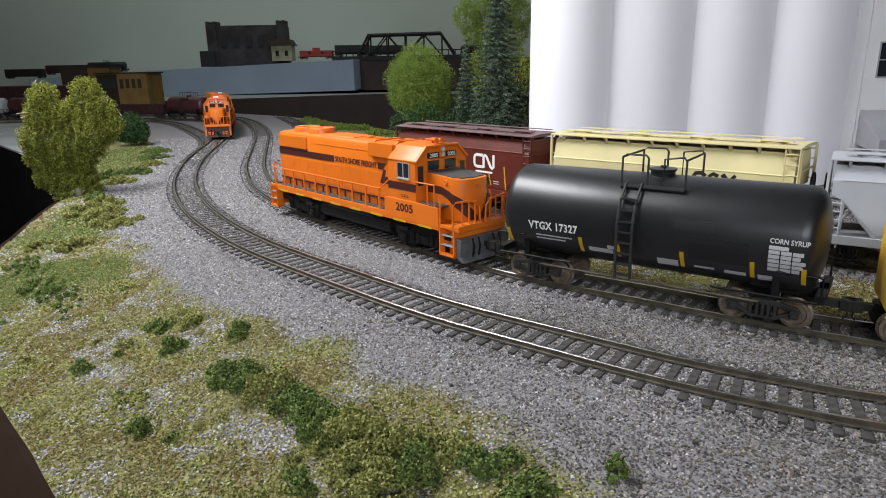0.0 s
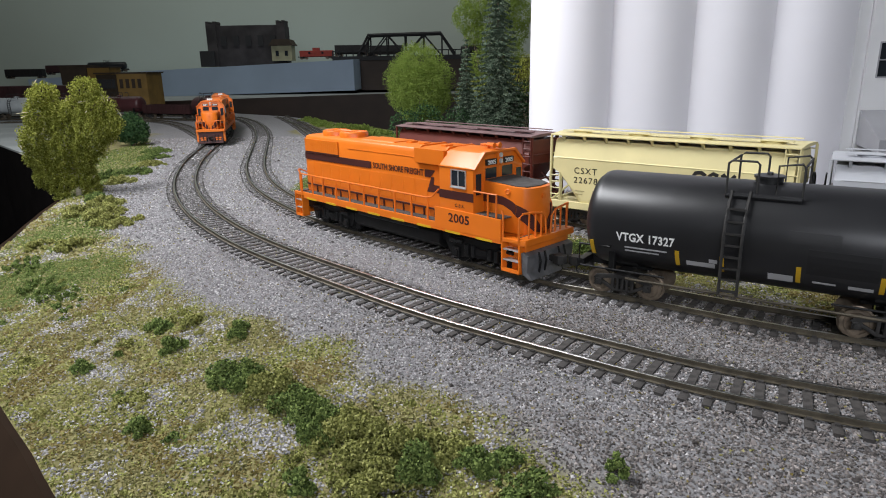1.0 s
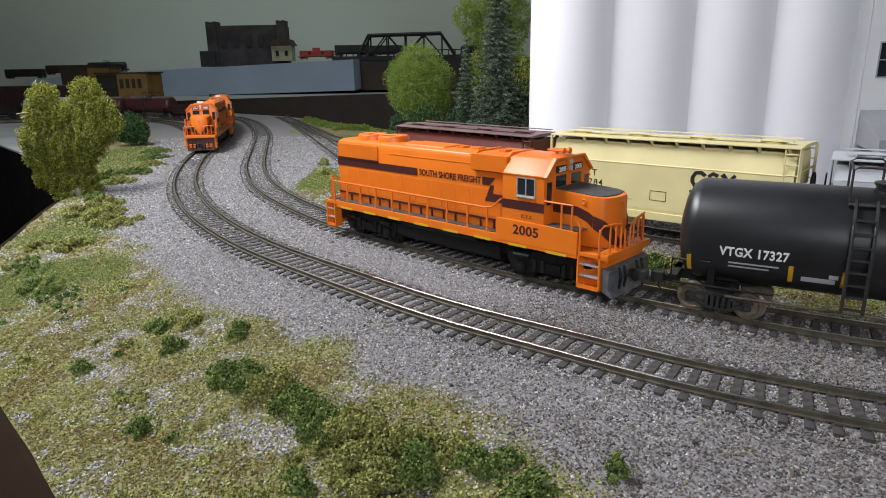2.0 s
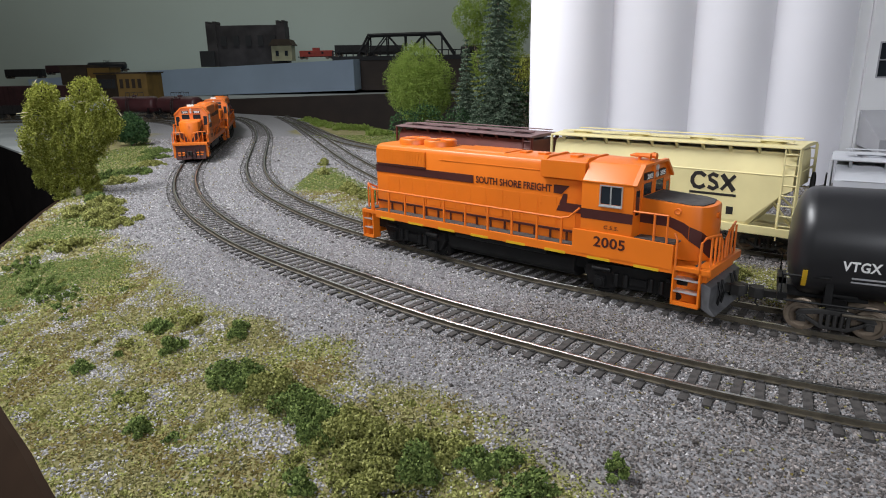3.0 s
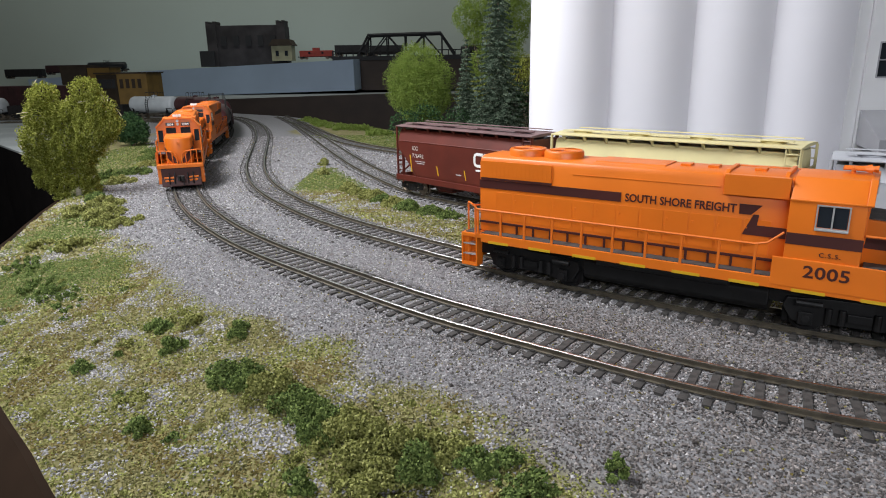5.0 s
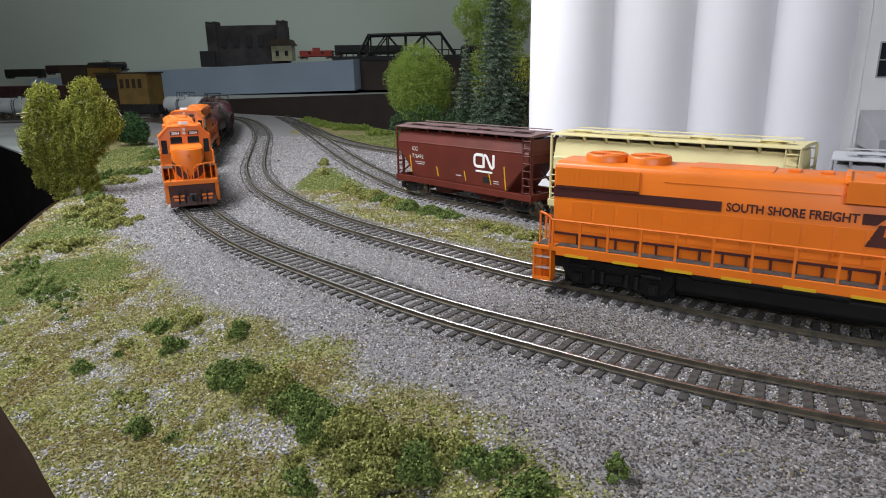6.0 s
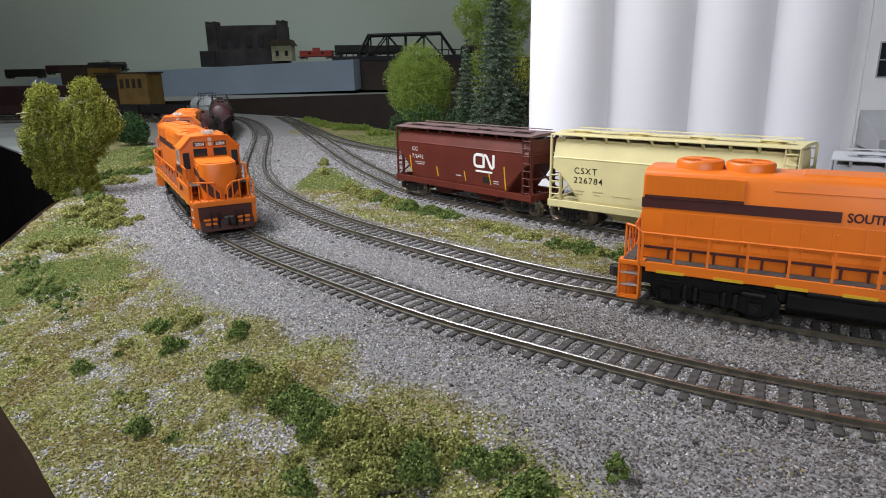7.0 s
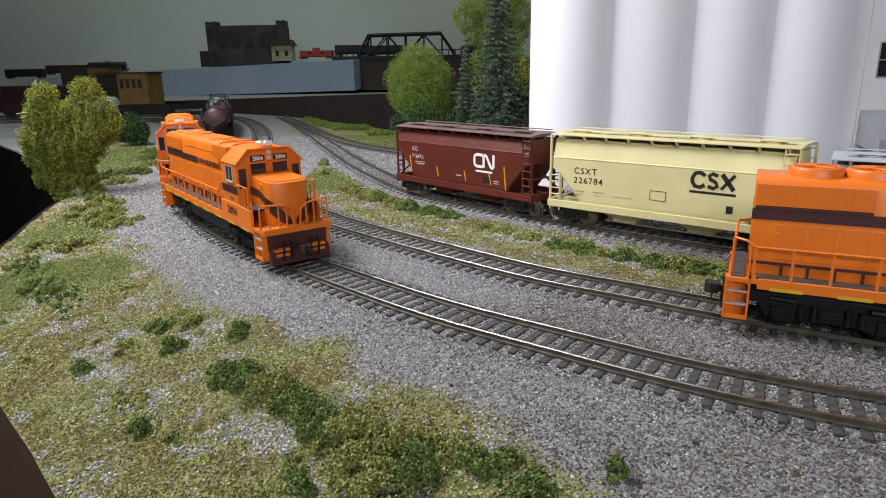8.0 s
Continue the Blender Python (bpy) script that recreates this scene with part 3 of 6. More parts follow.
def locomotive(number, label, lettered=True):
    lo = thing("diesel_locomotive", label, "locomotive", "orange diesel locomotives")
    bm = bmesh.new()
    box(bm, -93.6, 88.6, -17.6, 17.6, 17.2, 19)
    for s in (-1, 1):
        a, b = sorted((s * 16.6, s * 17.7))
        box(bm, -84, 75, a, b, 15.6, 19.4)
        prism(bm, [(33, 17), (75, 17), (75, 26.6), (60, 27), (33, 27)], "y", *sorted((s * 16.9, s * 17.9)))
    box(bm, -84, 75, -9, 9, 13, 17.2)
    part("frame_sill", bm, ORANGE, lo, bevel=0.25)
    bm = bmesh.new()
    for s in (-1, 1):
        box(bm, -84.6, 34, *sorted((s * 11.4, s * 16.5)), 19, 19.5)
        box(bm, 59, 75, *sorted((s * 10.4, s * 16.8)), 26.6, 27.1)
    box(bm, -92.6, -88.2, -16.4, 16.4, 19, 19.5)
    box(bm, 82.6, 87.8, -15, 15, 19, 19.5)
    part("walkway", bm, DECK, lo, "dark grey walkway deck")
    for x in range(-80, 76, 20):
        bm = bmesh.new()
        box(bm, x, x + 10, -17.85, -17.6, 15.5, 16.6)
        part("edge_marker", bm, YELLOW, lo, "short yellow sill stripe")
    # Black frame block, added to paint the shade below the body.
    bm = bmesh.new()
    box(bm, -86, 76, -13, 13, 9.5, 15.4)
    part("underframe_shade", bm, BLACKISH, lo, "black block for the shade under the body")
    # long hood
    bm = bmesh.new()
    prism(bm, [(-11.5, 19.4), (-11.5, 50.4), (-10.4, 52.6), (-7.5, 53.4), (7.5, 53.4), (10.4, 52.6), (11.5, 50.4), (11.5, 19.4)], "x", -88, 36.5)
    hood = part("long_hood", bm, ORANGE, lo, bevel=0.5, smooth=40)
    bm = bmesh.new()
    for s in (-1, 1):
        ya, yb = sorted((s * 11.3, s * 12.1))
        box(bm, -87.2, -53, ya, yb, 43.8, 51.2)
        box(bm, 14.5, 35.5, *sorted((s * 11.0, s * 13.6)), 46.0, 53.2)
        for k in range(15):
            x = -82 + k * 2.0
            box(bm, x, x + 0.9, *sorted((s * 11.9, s * 12.16)), 44.6, 50.4)
        for x0, x1 in ((-44, 13),):
            box(bm, x0, x1, *sorted((s * 11.4, s * 11.7)), 48.0, 48.4)
        for k in range(12):
            x = -80 + k * 9.3
            box(bm, x, x + 8.4, *sorted((s * 11.3, s * 11.62)), 25.2, 37.6)
            for z in (28, 34):
                box(bm, x + 0.3, x + 0.9, *sorted((s * 11.5, s * 11.8)), z, z + 0.8)
    part("hood_door", bm, ORANGE, hood, bevel=0.12)
    # Raised dark strips paint the shade of gaps at hood foot and radiator.
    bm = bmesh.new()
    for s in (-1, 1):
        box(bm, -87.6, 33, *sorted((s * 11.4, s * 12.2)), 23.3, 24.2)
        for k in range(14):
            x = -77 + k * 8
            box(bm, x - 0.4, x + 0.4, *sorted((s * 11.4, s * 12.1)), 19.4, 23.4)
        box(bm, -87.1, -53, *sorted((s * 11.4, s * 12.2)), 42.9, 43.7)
    part("hood_gap_shade", bm, MAROON, hood, "dark strips painted as the hood's gap shade")
    for x in (-70, -53):
        bm = bmesh.new()
        up = 0 if number.endswith("5") else -2.2
        lathe(bm, [(8.4, 51.0), (8.4, 55.6 + up), (7.9, 56.3 + up), (7.0, 56.5 + up), (6.6, 56.2 + up), (1.6, 56.2 + up), (1.4, 56.6 + up)], 32, "z", (x, 0, 0))
        fan = part("radiator_fan", bm, ORANGE, hood, "round orange roof fan", smooth=40)
        bm = bmesh.new()
        for k in range(10):
            a = k * math.tau / 20
            tube(bm, [(x - math.cos(a) * 6.6, -math.sin(a) * 6.6, 56.45 + up), (x + math.cos(a) * 6.6, math.sin(a) * 6.6, 56.45 + up)], 0.16, 4)
        part("fan_grille", bm, ORANGE_DULL, fan)
    bm = bmesh.new()
    prism(bm, [(-8, 53.2), (-7, 53.9), (7, 53.9), (8, 53.2)], "x", -36, -8)
    prism(bm, [(-11.8, 52.2), (-8, 54.2), (8, 54.2), (11.8, 52.2), (10, 51)], "x", 13.6, 15.2)
    prism(bm, [(-11.8, 52.2), (-8, 54.6), (8, 54.6), (11.8, 52.2), (10, 51)], "x", 33, 34.4)
    for x in (-2, 8, 24):
        box(bm, x - 2, x + 2, -2.5, 2.5, 53.2, 54.3)
    part("roof_hatch", bm, ORANGE, hood, bevel=0.3)
    # cab
    bm = bmesh.new()
    prism(bm, [(-17.3, 19.4), (-17.3, 46.8), (-16.6, 47.6), (-10.2, 53.6), (-4, 54.5), (4, 54.5), (10.2, 53.6), (16.6, 47.6), (17.3, 46.8), (17.3, 19.4)], "x", 36.2, 58.2)
    cab = part("cab", bm, ORANGE, lo, bevel=0.4, smooth=35)
    bm = bmesh.new()
    prism(bm, [(-17.9, 47.0), (-10.8, 54.2), (10.8, 54.2), (17.9, 47.0), (17, 46.4), (10, 53.2), (-10, 53.2), (-17, 46.4)], "x", 57.6, 59.6)
    for s in (-1, 1):
        box(bm, 36, 59, *sorted((s * 17.2, s * 17.7)), 46.6, 47.2)
    part("visor", bm, ORANGE, cab, bevel=0.15)
    for s in (-1, 1):
        w = part("cab_window", frame_box(44.2, 53.8, s * 17.25, s * 17.75, 38, 46), SILVER, cab, "silver-framed sliding cab window")
        bm = bmesh.new()
        box(bm, 44.8, 53.2, *sorted((s * 17.2, s * 17.45)), 38.6, 45.4)
        part("pane", bm, GLASS, w)
        bm = bmesh.new()
        box(bm, 44.2, 53.8, *sorted((s * 17.3, s * 18.2)), 37.5, 38)
        part("window_sill", bm, SILVER, w)
        # front windows: one on each side of the nose, two windshields over it
        for y0, y1, z0, z1 in ((12.2, 16.0, 35, 44.6), (1.8, 9.6, 41.8, 46.6)):
            a, b = sorted((s * y0, s * y1))
            bm = bmesh.new()
            for q in ((a - 0.5, a, z0 - 0.5, z1 + 0.5), (b, b + 0.5, z0 - 0.5, z1 + 0.5), (a, b, z0 - 0.5, z0), (a, b, z1, z1 + 0.5)):
                box(bm, 57.9, 58.6, q[0], q[1], q[2], q[3])
            w = part("windshield", bm, ORANGE_DULL, cab)
            bm = bmesh.new()
            box(bm, 57.9, 58.4, a, b, z0, z1)
            part("pane", bm, GLASS, w)
        a, b = sorted((s * 2.5, s * 9.4))
        bm = bmesh.new()
        box(bm, 58, 59.3, a, b, 47.9, 50.6)
        nb = part("number_board", bm, BLACK_INK, cab, "black number board with white figures", bevel=0.2)
        if lettered:
            lettering(number, 1.95, 59.4, (a + b) / 2, 48.3, nb, WHITE_INK, 1.0, (90, 0, 90), 0.06, 1.0, "CENTER")
    bm = bmesh.new()
    box(bm, 58, 59.4, -1.9, 1.9, 47.6, 53.4)
    hl = part("headlight_housing", bm, ORANGE, cab, bevel=0.4)
    for z in (49.2, 51.9):
        bm = bmesh.new()
        lathe(bm, [(1.15, 59.2), (1.15, 59.8), (0.9, 59.9), (0.8, 59.5)], 16, "x", (0, 0, z))
        part("headlight", bm, SILVER, hl, "small clear headlight")
    bm = bmesh.new()
    tube(bm, [(52, 0, 54.4), (52, 0, 56)], 0.7, 8)
    for k, (y, ln) in enumerate(((-2.2, 5.5), (0, 7), (2.2, 5))):
        tube(bm, [(51 - 2, y, 56.2), (52 + ln * 0.6, y, 56.2), (52 + ln, y, 56.2)], [0.5, 0.6, 1.3], 8)
    tube(bm, [(52, -3, 56.2), (52, 3, 56.2)], 0.55, 8)
    part("air_horn", bm, ORANGE_DULL if lettered == 1 else WHITE_INK, cab, "three-chime air horn on the cab roof")
    # short nose
    bm = bmesh.new()
    prism(bm, [(57.8, -10.6), (77.4, -10.6), (81.6, -9.2), (84, -5.6), (84.6, 0), (84, 5.6), (81.6, 9.2), (77.4, 10.6), (57.8, 10.6)], "z", 19.2, 41)
    for v in bm.verts:
        if v.co.z > 40:
            v.co.z = 41.4 - (v.co.x - 58) * 0.055
            v.co.x -= 0.6 if v.co.x > 60 else 0
    nose = part("nose", bm, ORANGE, lo, bevel=0.9, smooth=50)
    bm = bmesh.new()
    prism(bm, [(58.6, -9.6), (76.4, -9.6), (80.8, -7.5), (82.2, 0), (80.8, 7.5), (76.4, 9.6), (58.6, 9.6)], "z", 41.2, 41.75)
    for v in bm.verts:
        v.co.z -= (v.co.x - 58) * 0.055
    part("anti_glare_panel", bm, DECK if number.endswith("5") else ORANGE, nose, "anti-glare panel on the nose top")
    bm = bmesh.new()
    for s in (-1, 1):
        y = s * 10.62
        top = [(58.4, 35.8), (70, 35.4), (75.4, 33.8), (77.4, 32.6)]
        low = [(77.4, 27.6), (75, 29.6), (70, 31.6), (58.4, 31.8)]
        prism(bm, top + low, "y", *sorted((y - 0.02 * s, y + s * 0.16)))
    part("nose_stripe", bm, MAROON, nose, "maroon swept stripe")
    bm = bmesh.new()
    for s in (-1, 1):
        pts = [((77.6, s * 10.7), 32.6, 27.4), ((81.75, s * 9.35), 31.0, 24.6), ((83.0, s * 7.4), 29.2, 22.4), ((84.15, s * 5.7), 27.4, 20.6), ((84.75, s * 0.8), 21.6, 19.6)]
        ring = [[bm.verts.new((p[0] + 0.2, p[1] * 1.012, a)), bm.verts.new((p[0] + 0.2, p[1] * 1.012, b)), bm.verts.new((p[0] - 0.3, p[1] * 0.98, b)), bm.verts.new((p[0] - 0.3, p[1] * 0.98, a))] for p, a, b in pts]
        for q, r in zip(ring, ring[1:]):
            for k in range(4):
                bm.faces.new((q[k], q[(k + 1) % 4], r[(k + 1) % 4], r[k]))
    part("nose_chevron", bm, MAROON, nose, "maroon chevron on the nose")
    bm = bmesh.new()
    lathe(bm, [(1.3, -10.4), (1.3, -11.0), (1.0, -11.2), (0.5, -11.0)], 16, "y", (73, 0, 37.8))
    lathe(bm, [(1.2, 84.0), (1.2, 84.8), (0.7, 84.8)], 16, "x", (0, 0, 36))
    part("class_lamp", bm, ORANGE_DULL, nose)
    # stripes and lettering on both sides
    for s in (-1, 1):
        y = s * 11.66
        for poly in ([(-88.1, 39), (-23.2, 39), (-23.2, 42.7), (-88.1, 42.7)], [(20, 39.2), (24, 39.2), (27.4, 42.8), (20, 42.8)], [(24.8, 39.4), (26.6, 39.4), (26.2, 35.6), (36.2, 35.6), (36.2, 31.9), (21.6, 31.9)]):
            bm = bmesh.new()
            prism(bm, poly, "y", *sorted((y - s * 0.3, y + s * 0.14)))
            part("hood_stripe", bm, MAROON, lo, "maroon stripe along the hood")
        bm = bmesh.new()
        prism(bm, [(36.3, 31.9), (58.3, 31.9), (58.3, 35.8), (36.3, 35.8)], "y", *sorted((s * 17.28, s * 17.46)))
        part("cab_stripe", bm, MAROON, lo, "maroon stripe across the cab")
        if lettered:
            turn = (90, 0, 0) if s < 0 else (90, 0, 180)
            lettering("SOUTH SHORE FREIGHT", 3.15, -21.6 * -s, s * 11.72, 39.5, lo, MAROON, 0.86, turn, 0.10, 1.0) if s < 0 else lettering("SOUTH SHORE FREIGHT", 3.15, 19, s * 11.72, 39.5, lo, MAROON, 0.86, turn, 0.10, 1.0)
            lettering(number, 4.2, 42.6 if s < 0 else 55, s * 18.0, 21.2, lo, MAROON, 1.15, turn, 0.12, 1.05)
            lettering("C.S.S.", 1.5, 46.5 if s < 0 else 51, s * 17.45, 28.6, lo, MAROON, 1.1, turn, 0.03, 1.2)
    # handrails
    for s in (-1, 1):
        y = s * 17.3
        bm = bmesh.new()
        tube(bm, [(-86, y, 30.4), (27, y, 30.4), (31, y, 31.4), (35.6, y, 35.5)], 0.42, 6)
        part("handrail", bm, ORANGE_DULL, lo)
        for x in (-85.6, -74, -62.5, -49.6, -36.6, -23.6, -10.6, 2.6, 15.6, 27.5):
            bm = bmesh.new()
            box(bm, x - 0.45, x + 0.45, y - 0.35, y + 0.35, 17.6, 30.5)
            part("stanchion", bm, ORANGE_DULL, lo)
        bm = bmesh.new()
        tube(bm, [(58.6, y, 37.2), (72, y, 37.2), (72, y, 20)], 0.45, 6)
        tube(bm, [(67, y, 37), (67, y, 27)], 0.45, 6)
        tube(bm, [(76, y, 17), (76, y, 29), (75, y, 31)], 0.45, 6)
        part("cab_grab_rail", bm, ORANGE_DULL, lo)
        bm = bmesh.new()
        tube(bm, [(84.8, y, 19), (85, y, 29), (86, y * 0.94, 30.6), (87.2, s * 10, 30.4), (87.4, s * 5, 29.6), (87.4, s * 2.2, 27), (87.4, s * 1.6, 19)], 0.5, 6)
        for q in (13.5, 9, 5):
            tube(bm, [(87.3, s * q, 19), (87.3, s * q, 30.2)], 0.42, 6)
        part("end_railing", bm, ORANGE_DULL, lo)
        bm = bmesh.new()
        tube(bm, [(-86, y, 30.4), (-88.5, y, 32.4), (-92.4, s * 14, 32.4), (-92.6, s * 9, 30), (-92.6, s * 3, 29), (-92.6, s * 2, 19.2)], 0.45, 6)
        for x, q in ((-87, 17.2), (-92.6, 14), (-92.6, 8)):
            tube(bm, [(x, s * q, 17), (x, s * q, 32 if q > 10 else 29.8)], 0.42, 6)
        part("end_railing", bm, ORANGE_DULL, lo)
        steps(lo, 75.2, 85.6, s)
        steps(lo, -86, -94.2, s)
    # pilots, plow, couplers
    bm = bmesh.new()
    prism(bm, [(87, 13.5), (89.3, 12.5), (89.1, 5), (91.7, 2.2), (90.5, 1.8), (86.3, 4), (85.5, 13.5)] if number.endswith("5") else [(86.7, 8.6), (89.1, 8.6), (89.9, 2.2), (88.9, 1.8), (86.3, 2.4)], "y", *((-16.6, 16.6) if number.endswith("5") else (-15, 15)))
    part("snow_plow", bm, PLOW if number.endswith("5") else MAROON, lo, "blade under the front platform", bevel=0.3)
    bm = bmesh.new()
    box(bm, 83.6, 89, -17.4, 17.4, 16.6, 19.6)
    part("pilot", bm, ORANGE, lo, bevel=0.35)
    bm = bmesh.new()
    box(bm, 85, 87, -15, 15, 8.4 if not number.endswith("5") else 13.5, 16.7)
    part("pilot_plate", bm, ORANGE if number.endswith("5") else MAROON, lo, "recessed plate under the front platform", bevel=0.3)
    if not number.endswith("5"):
        for s in (-1, 1):
            bm = bmesh.new()
            box(bm, 86.6, 89.6, *sorted((s * 5.5, s * 13)), 8.4, 9.6)
            box(bm, 86.8, 90, *sorted((s * 6, s * 12.4)), 6.0, 7.4)
            part("foot_board", bm, ORANGE, lo, bevel=0.2)
    bm = bmesh.new()
    box(bm, -93.6, -91.2, -16, 16, 4.5, 17.2)
    part("pilot", bm, ORANGE, lo, bevel=0.35)
    for x, s in ((86, 1), (-90.5, -1)):
        coupler(lo, x, s)
        bm = bmesh.new()
        for q in (-9, -5, 5, 9):
            tube(bm, [(x + s * 3.4, q, 13), (x + s * 4.6, q, 9), (x + s * 3.8, q, 4)], 0.5, 6)
        part("air_hose", bm, BLACKISH, lo)
    bm = bmesh.new()
    prism(bm, [(-13, 6), (-15, 8), (-15, 13), (-13, 15), (13, 15), (15, 13), (15, 8), (13, 6), (10, 4.5), (-10, 4.5)], "x", -36, 33)
    part("fuel_tank", bm, BLACKISH, lo, "black fuel tank", bevel=0.4)
    bm = bmesh.new()
    for s in (-1, 1):
        tube(bm, [(-30, s * 15.4, 14.6), (20, s * 15.4, 14.6)], 1.6, 12)
    part("air_reservoir", bm, BLACKISH, lo, smooth=40)
    trucks = [loco_truck(lo, -59.5), loco_truck(lo, 59.5)]
    return lo, trucks


def frame_box(x0, x1, y0, y1, z0, z1, w=0.42):
    bm = bmesh.new()
    a, b = sorted((y0, y1))
    for q in ((x0, x0 + w, z0, z1), (x1 - w, x1, z0, z1), (x0 + w, x1 - w, z0, z0 + w), (x0 + w, x1 - w, z1 - w, z1), ((x0 + x1) / 2 - 0.25, (x0 + x1) / 2 + 0.25, z0 + w, z1 - w)):
        box(bm, q[0], q[1], a, b, q[2], q[3])
    return bm


def freight_truck(parent, x, wheels=True):
    bm = bmesh.new()
    for s in (-1, 1):
        ya, yb = sorted((s * 10.8, s * 12.2))
        prism(bm, [(-12.2, 6.6), (-11, 8.2), (-4, 9.4), (4, 9.4), (11, 8.2), (12.2, 6.6), (10.6, 6.4), (4, 7.6), (-4, 7.6), (-10.6, 6.4)], "y", ya, yb)
        prism(bm, [(-11.4, 6.4), (-4.2, 2.4), (4.2, 2.4), (11.4, 6.4), (9.2, 6.6), (3.6, 3.6), (-3.6, 3.6), (-9.2, 6.6)], "y", ya, yb)
        for k in (-4.6, 3.4):
            box(bm, k, k + 1.2, ya, yb, 3, 8.6)
        for k in (-10, 10):
            box(bm, k - 1.5, k + 1.5, *sorted((s * 10.8, s * 12.6)), 4.0, 6.8)
            tube(bm, [(k, s * 12.3, 5.2), (k, s * 13.2, 5.2)], 1.1, 12)
        for k in (-1.9, 0, 1.9):
            tube(bm, [(k, s * 12.0, 3.4), (k, s * 12.0, 7.8)], 0.7, 8)
    box(bm, -3, 3, -11, 11, 5, 11)
    t = part("truck", bm, CAST, parent, "dark cast freight truck", bevel=0.3)
    t.location = (x * MM, 0, 0)
    ws = [wheelset(t, -10, 5.2), wheelset(t, 10, 5.2)] if wheels else []
    return t, ws


def ladder(parent, x0, x1, y, z0, z1, n, material, s=-1, r=0.4):
    bm = bmesh.new()
    for x in (x0, x1):
        tube(bm, [(x, y, z0), (x, y, z1)], r, 6)
    for k in range(n):
        z = z0 + (k + 0.5) * (z1 - z0) / n
        tube(bm, [(x0, y, z), (x1, y, z)], r * 0.85, 6)
    part("ladder", bm, material, parent)


def tank_car(label, shell_mat, half=60, radius=19.0, zc=30.4, lettered=False, group="freight cars"):
    c = thing("tank_car", label, "tank car", group)
    bm = bmesh.new()
    head = [(0.4, 4.4), (radius * 0.4, 4.0), (radius * 0.7, 2.8), (radius * 0.88, 1.2), (radius * 0.97, -0.8), (radius, -3.0)]
    prof = [(r, -half - h) for r, h in head] + [(radius, -10), (radius, 10)] + [(r, half + h) for r, h in head[::-1]]
    lathe(bm, prof, 56, "x", (0, 0, zc))
    shell = part("tank_shell", bm, shell_mat, c, smooth=40)
    for s in (-1, 1):
        bm = bmesh.new()
        a, b = sorted((s * (half - 22), s * (half + 6)))
        box(bm, a, b, -4, 4, 10.5, 14.5)
        box(bm, *sorted((s * (half + 3), s * (half + 6))), -14, 14, 11.5, 14.5)
        for q in (-1, 1):
            prism(bm, [(s * (half - 9) - 1.2, q * 13), (s * (half - 9) + 1.2, q * 13), (s * (half - 9) + 1.2, q * 15.4), (s * (half - 9) - 1.2, q * 15.4)], "z", 11.5, 23)
            tube(bm, [(s * (half + 5), q * 14, 13.5), (s * (half + 5), q * 14, 21), (s * (half - 9), q * 17.4, 22)], 0.5, 6)
            tube(bm, [(s * (half + 4), q * 15.5, 12.4), (s * (half - 30), q * 15.8, 12.4)], 0.45, 6)
        box(bm, *sorted((s * (half - 18), s * (half - 10))), -10, 10, 13.5, 18)
        part("stub_sill", bm, BLACKISH, c, bevel=0.2)
    bm = bmesh.new()
    tube(bm, [(-half + 14, -12.8, 8.6), (half - 14, -12.8, 8.6)], 0.5, 6)
    tube(bm, [(-half + 14, 12.8, 8.6), (half - 14, 12.8, 8.6)], 0.5, 6)
    part("brake_pipe", bm, RAIL_SIDE, c)
    # dome platform, rails, hatch
    bm = bmesh.new()
    lathe(bm, [(4.6, 0), (4.6, 2.2), (5.2, 2.3), (5.2, 3.1), (1.2, 3.4), (1, 4.2)], 20, "z", (0, 0, zc + radius - 0.8))
    for s in (-1, 1):
        box(bm, -12, 12, *sorted((s * 7.0, s * 12.0)), zc + radius - 3.8, zc + radius - 3.2)
        tube(bm, [(-12, s * 12.2, zc + radius - 3.8), (12, s * 12.2, zc + radius - 3.8)], 1.1, 8)
    for v in bm.verts:
        v.co.x += 2.6
    part("manway", bm, shell_mat, c, "manway and walk platform", smooth=40)
    bm = bmesh.new()
    zt = zc + radius
    for s in (-1, 1):
        tube(bm, [(-12, s * 12, zt - 3.5), (-12, s * 12, zt + 7.4), (-10.6, s * 12, zt + 8.4), (-3, s * 12, zt + 8.4), (-2, s * 12, zt + 7.4), (-2, s * 12, zt - 3)], 0.42, 6)
        tube(bm, [(4, s * 12, zt - 3.4), (4, s * 12, zt + 7.4), (11, s * 12, zt + 8.4), (12, s * 12, zt + 7), (12, s * 12, zt - 3.4)], 0.42, 6)
    for x in (-12, 12):
        tube(bm, [(x, -12, zt + 7.4), (x, 12, zt + 7.4)], 0.42, 6)
    for v in bm.verts:
        v.co.x += 2.6
    part("safety_railing", bm, CAST, c)
    for s in (-1, 1):
        bm = bmesh.new()
        for x in (-9.5, -3.5):
            pts = [(x, s * (math.sin(a) * (radius + 1.4)), zc + math.cos(a) * (radius + 1.4)) for a in [k * 0.13 + 0.62 for k in range(9)]]
            pts += [(x, s * (radius + 1.2), 22), (x, s * (radius + 0.8), 11)]
            tube(bm, pts, 0.6, 6)
        for v in bm.verts:
            v.co.x += 2.2
        steps_up = part("ladder", bm, CAST, c)
        for k in range(8):
            z = 12 + k * 4.2
            y = s * (radius + 1.0 if z < zc else math.sqrt(max(4, (radius + 1.4) ** 2 - (z - zc) ** 2)))
            bm = bmesh.new()
            box(bm, -7.3, -1.3, *sorted((y - s * 0.9, y + s * 0.5)), z, z + 0.6)
            part("rung", bm, CAST, steps_up)
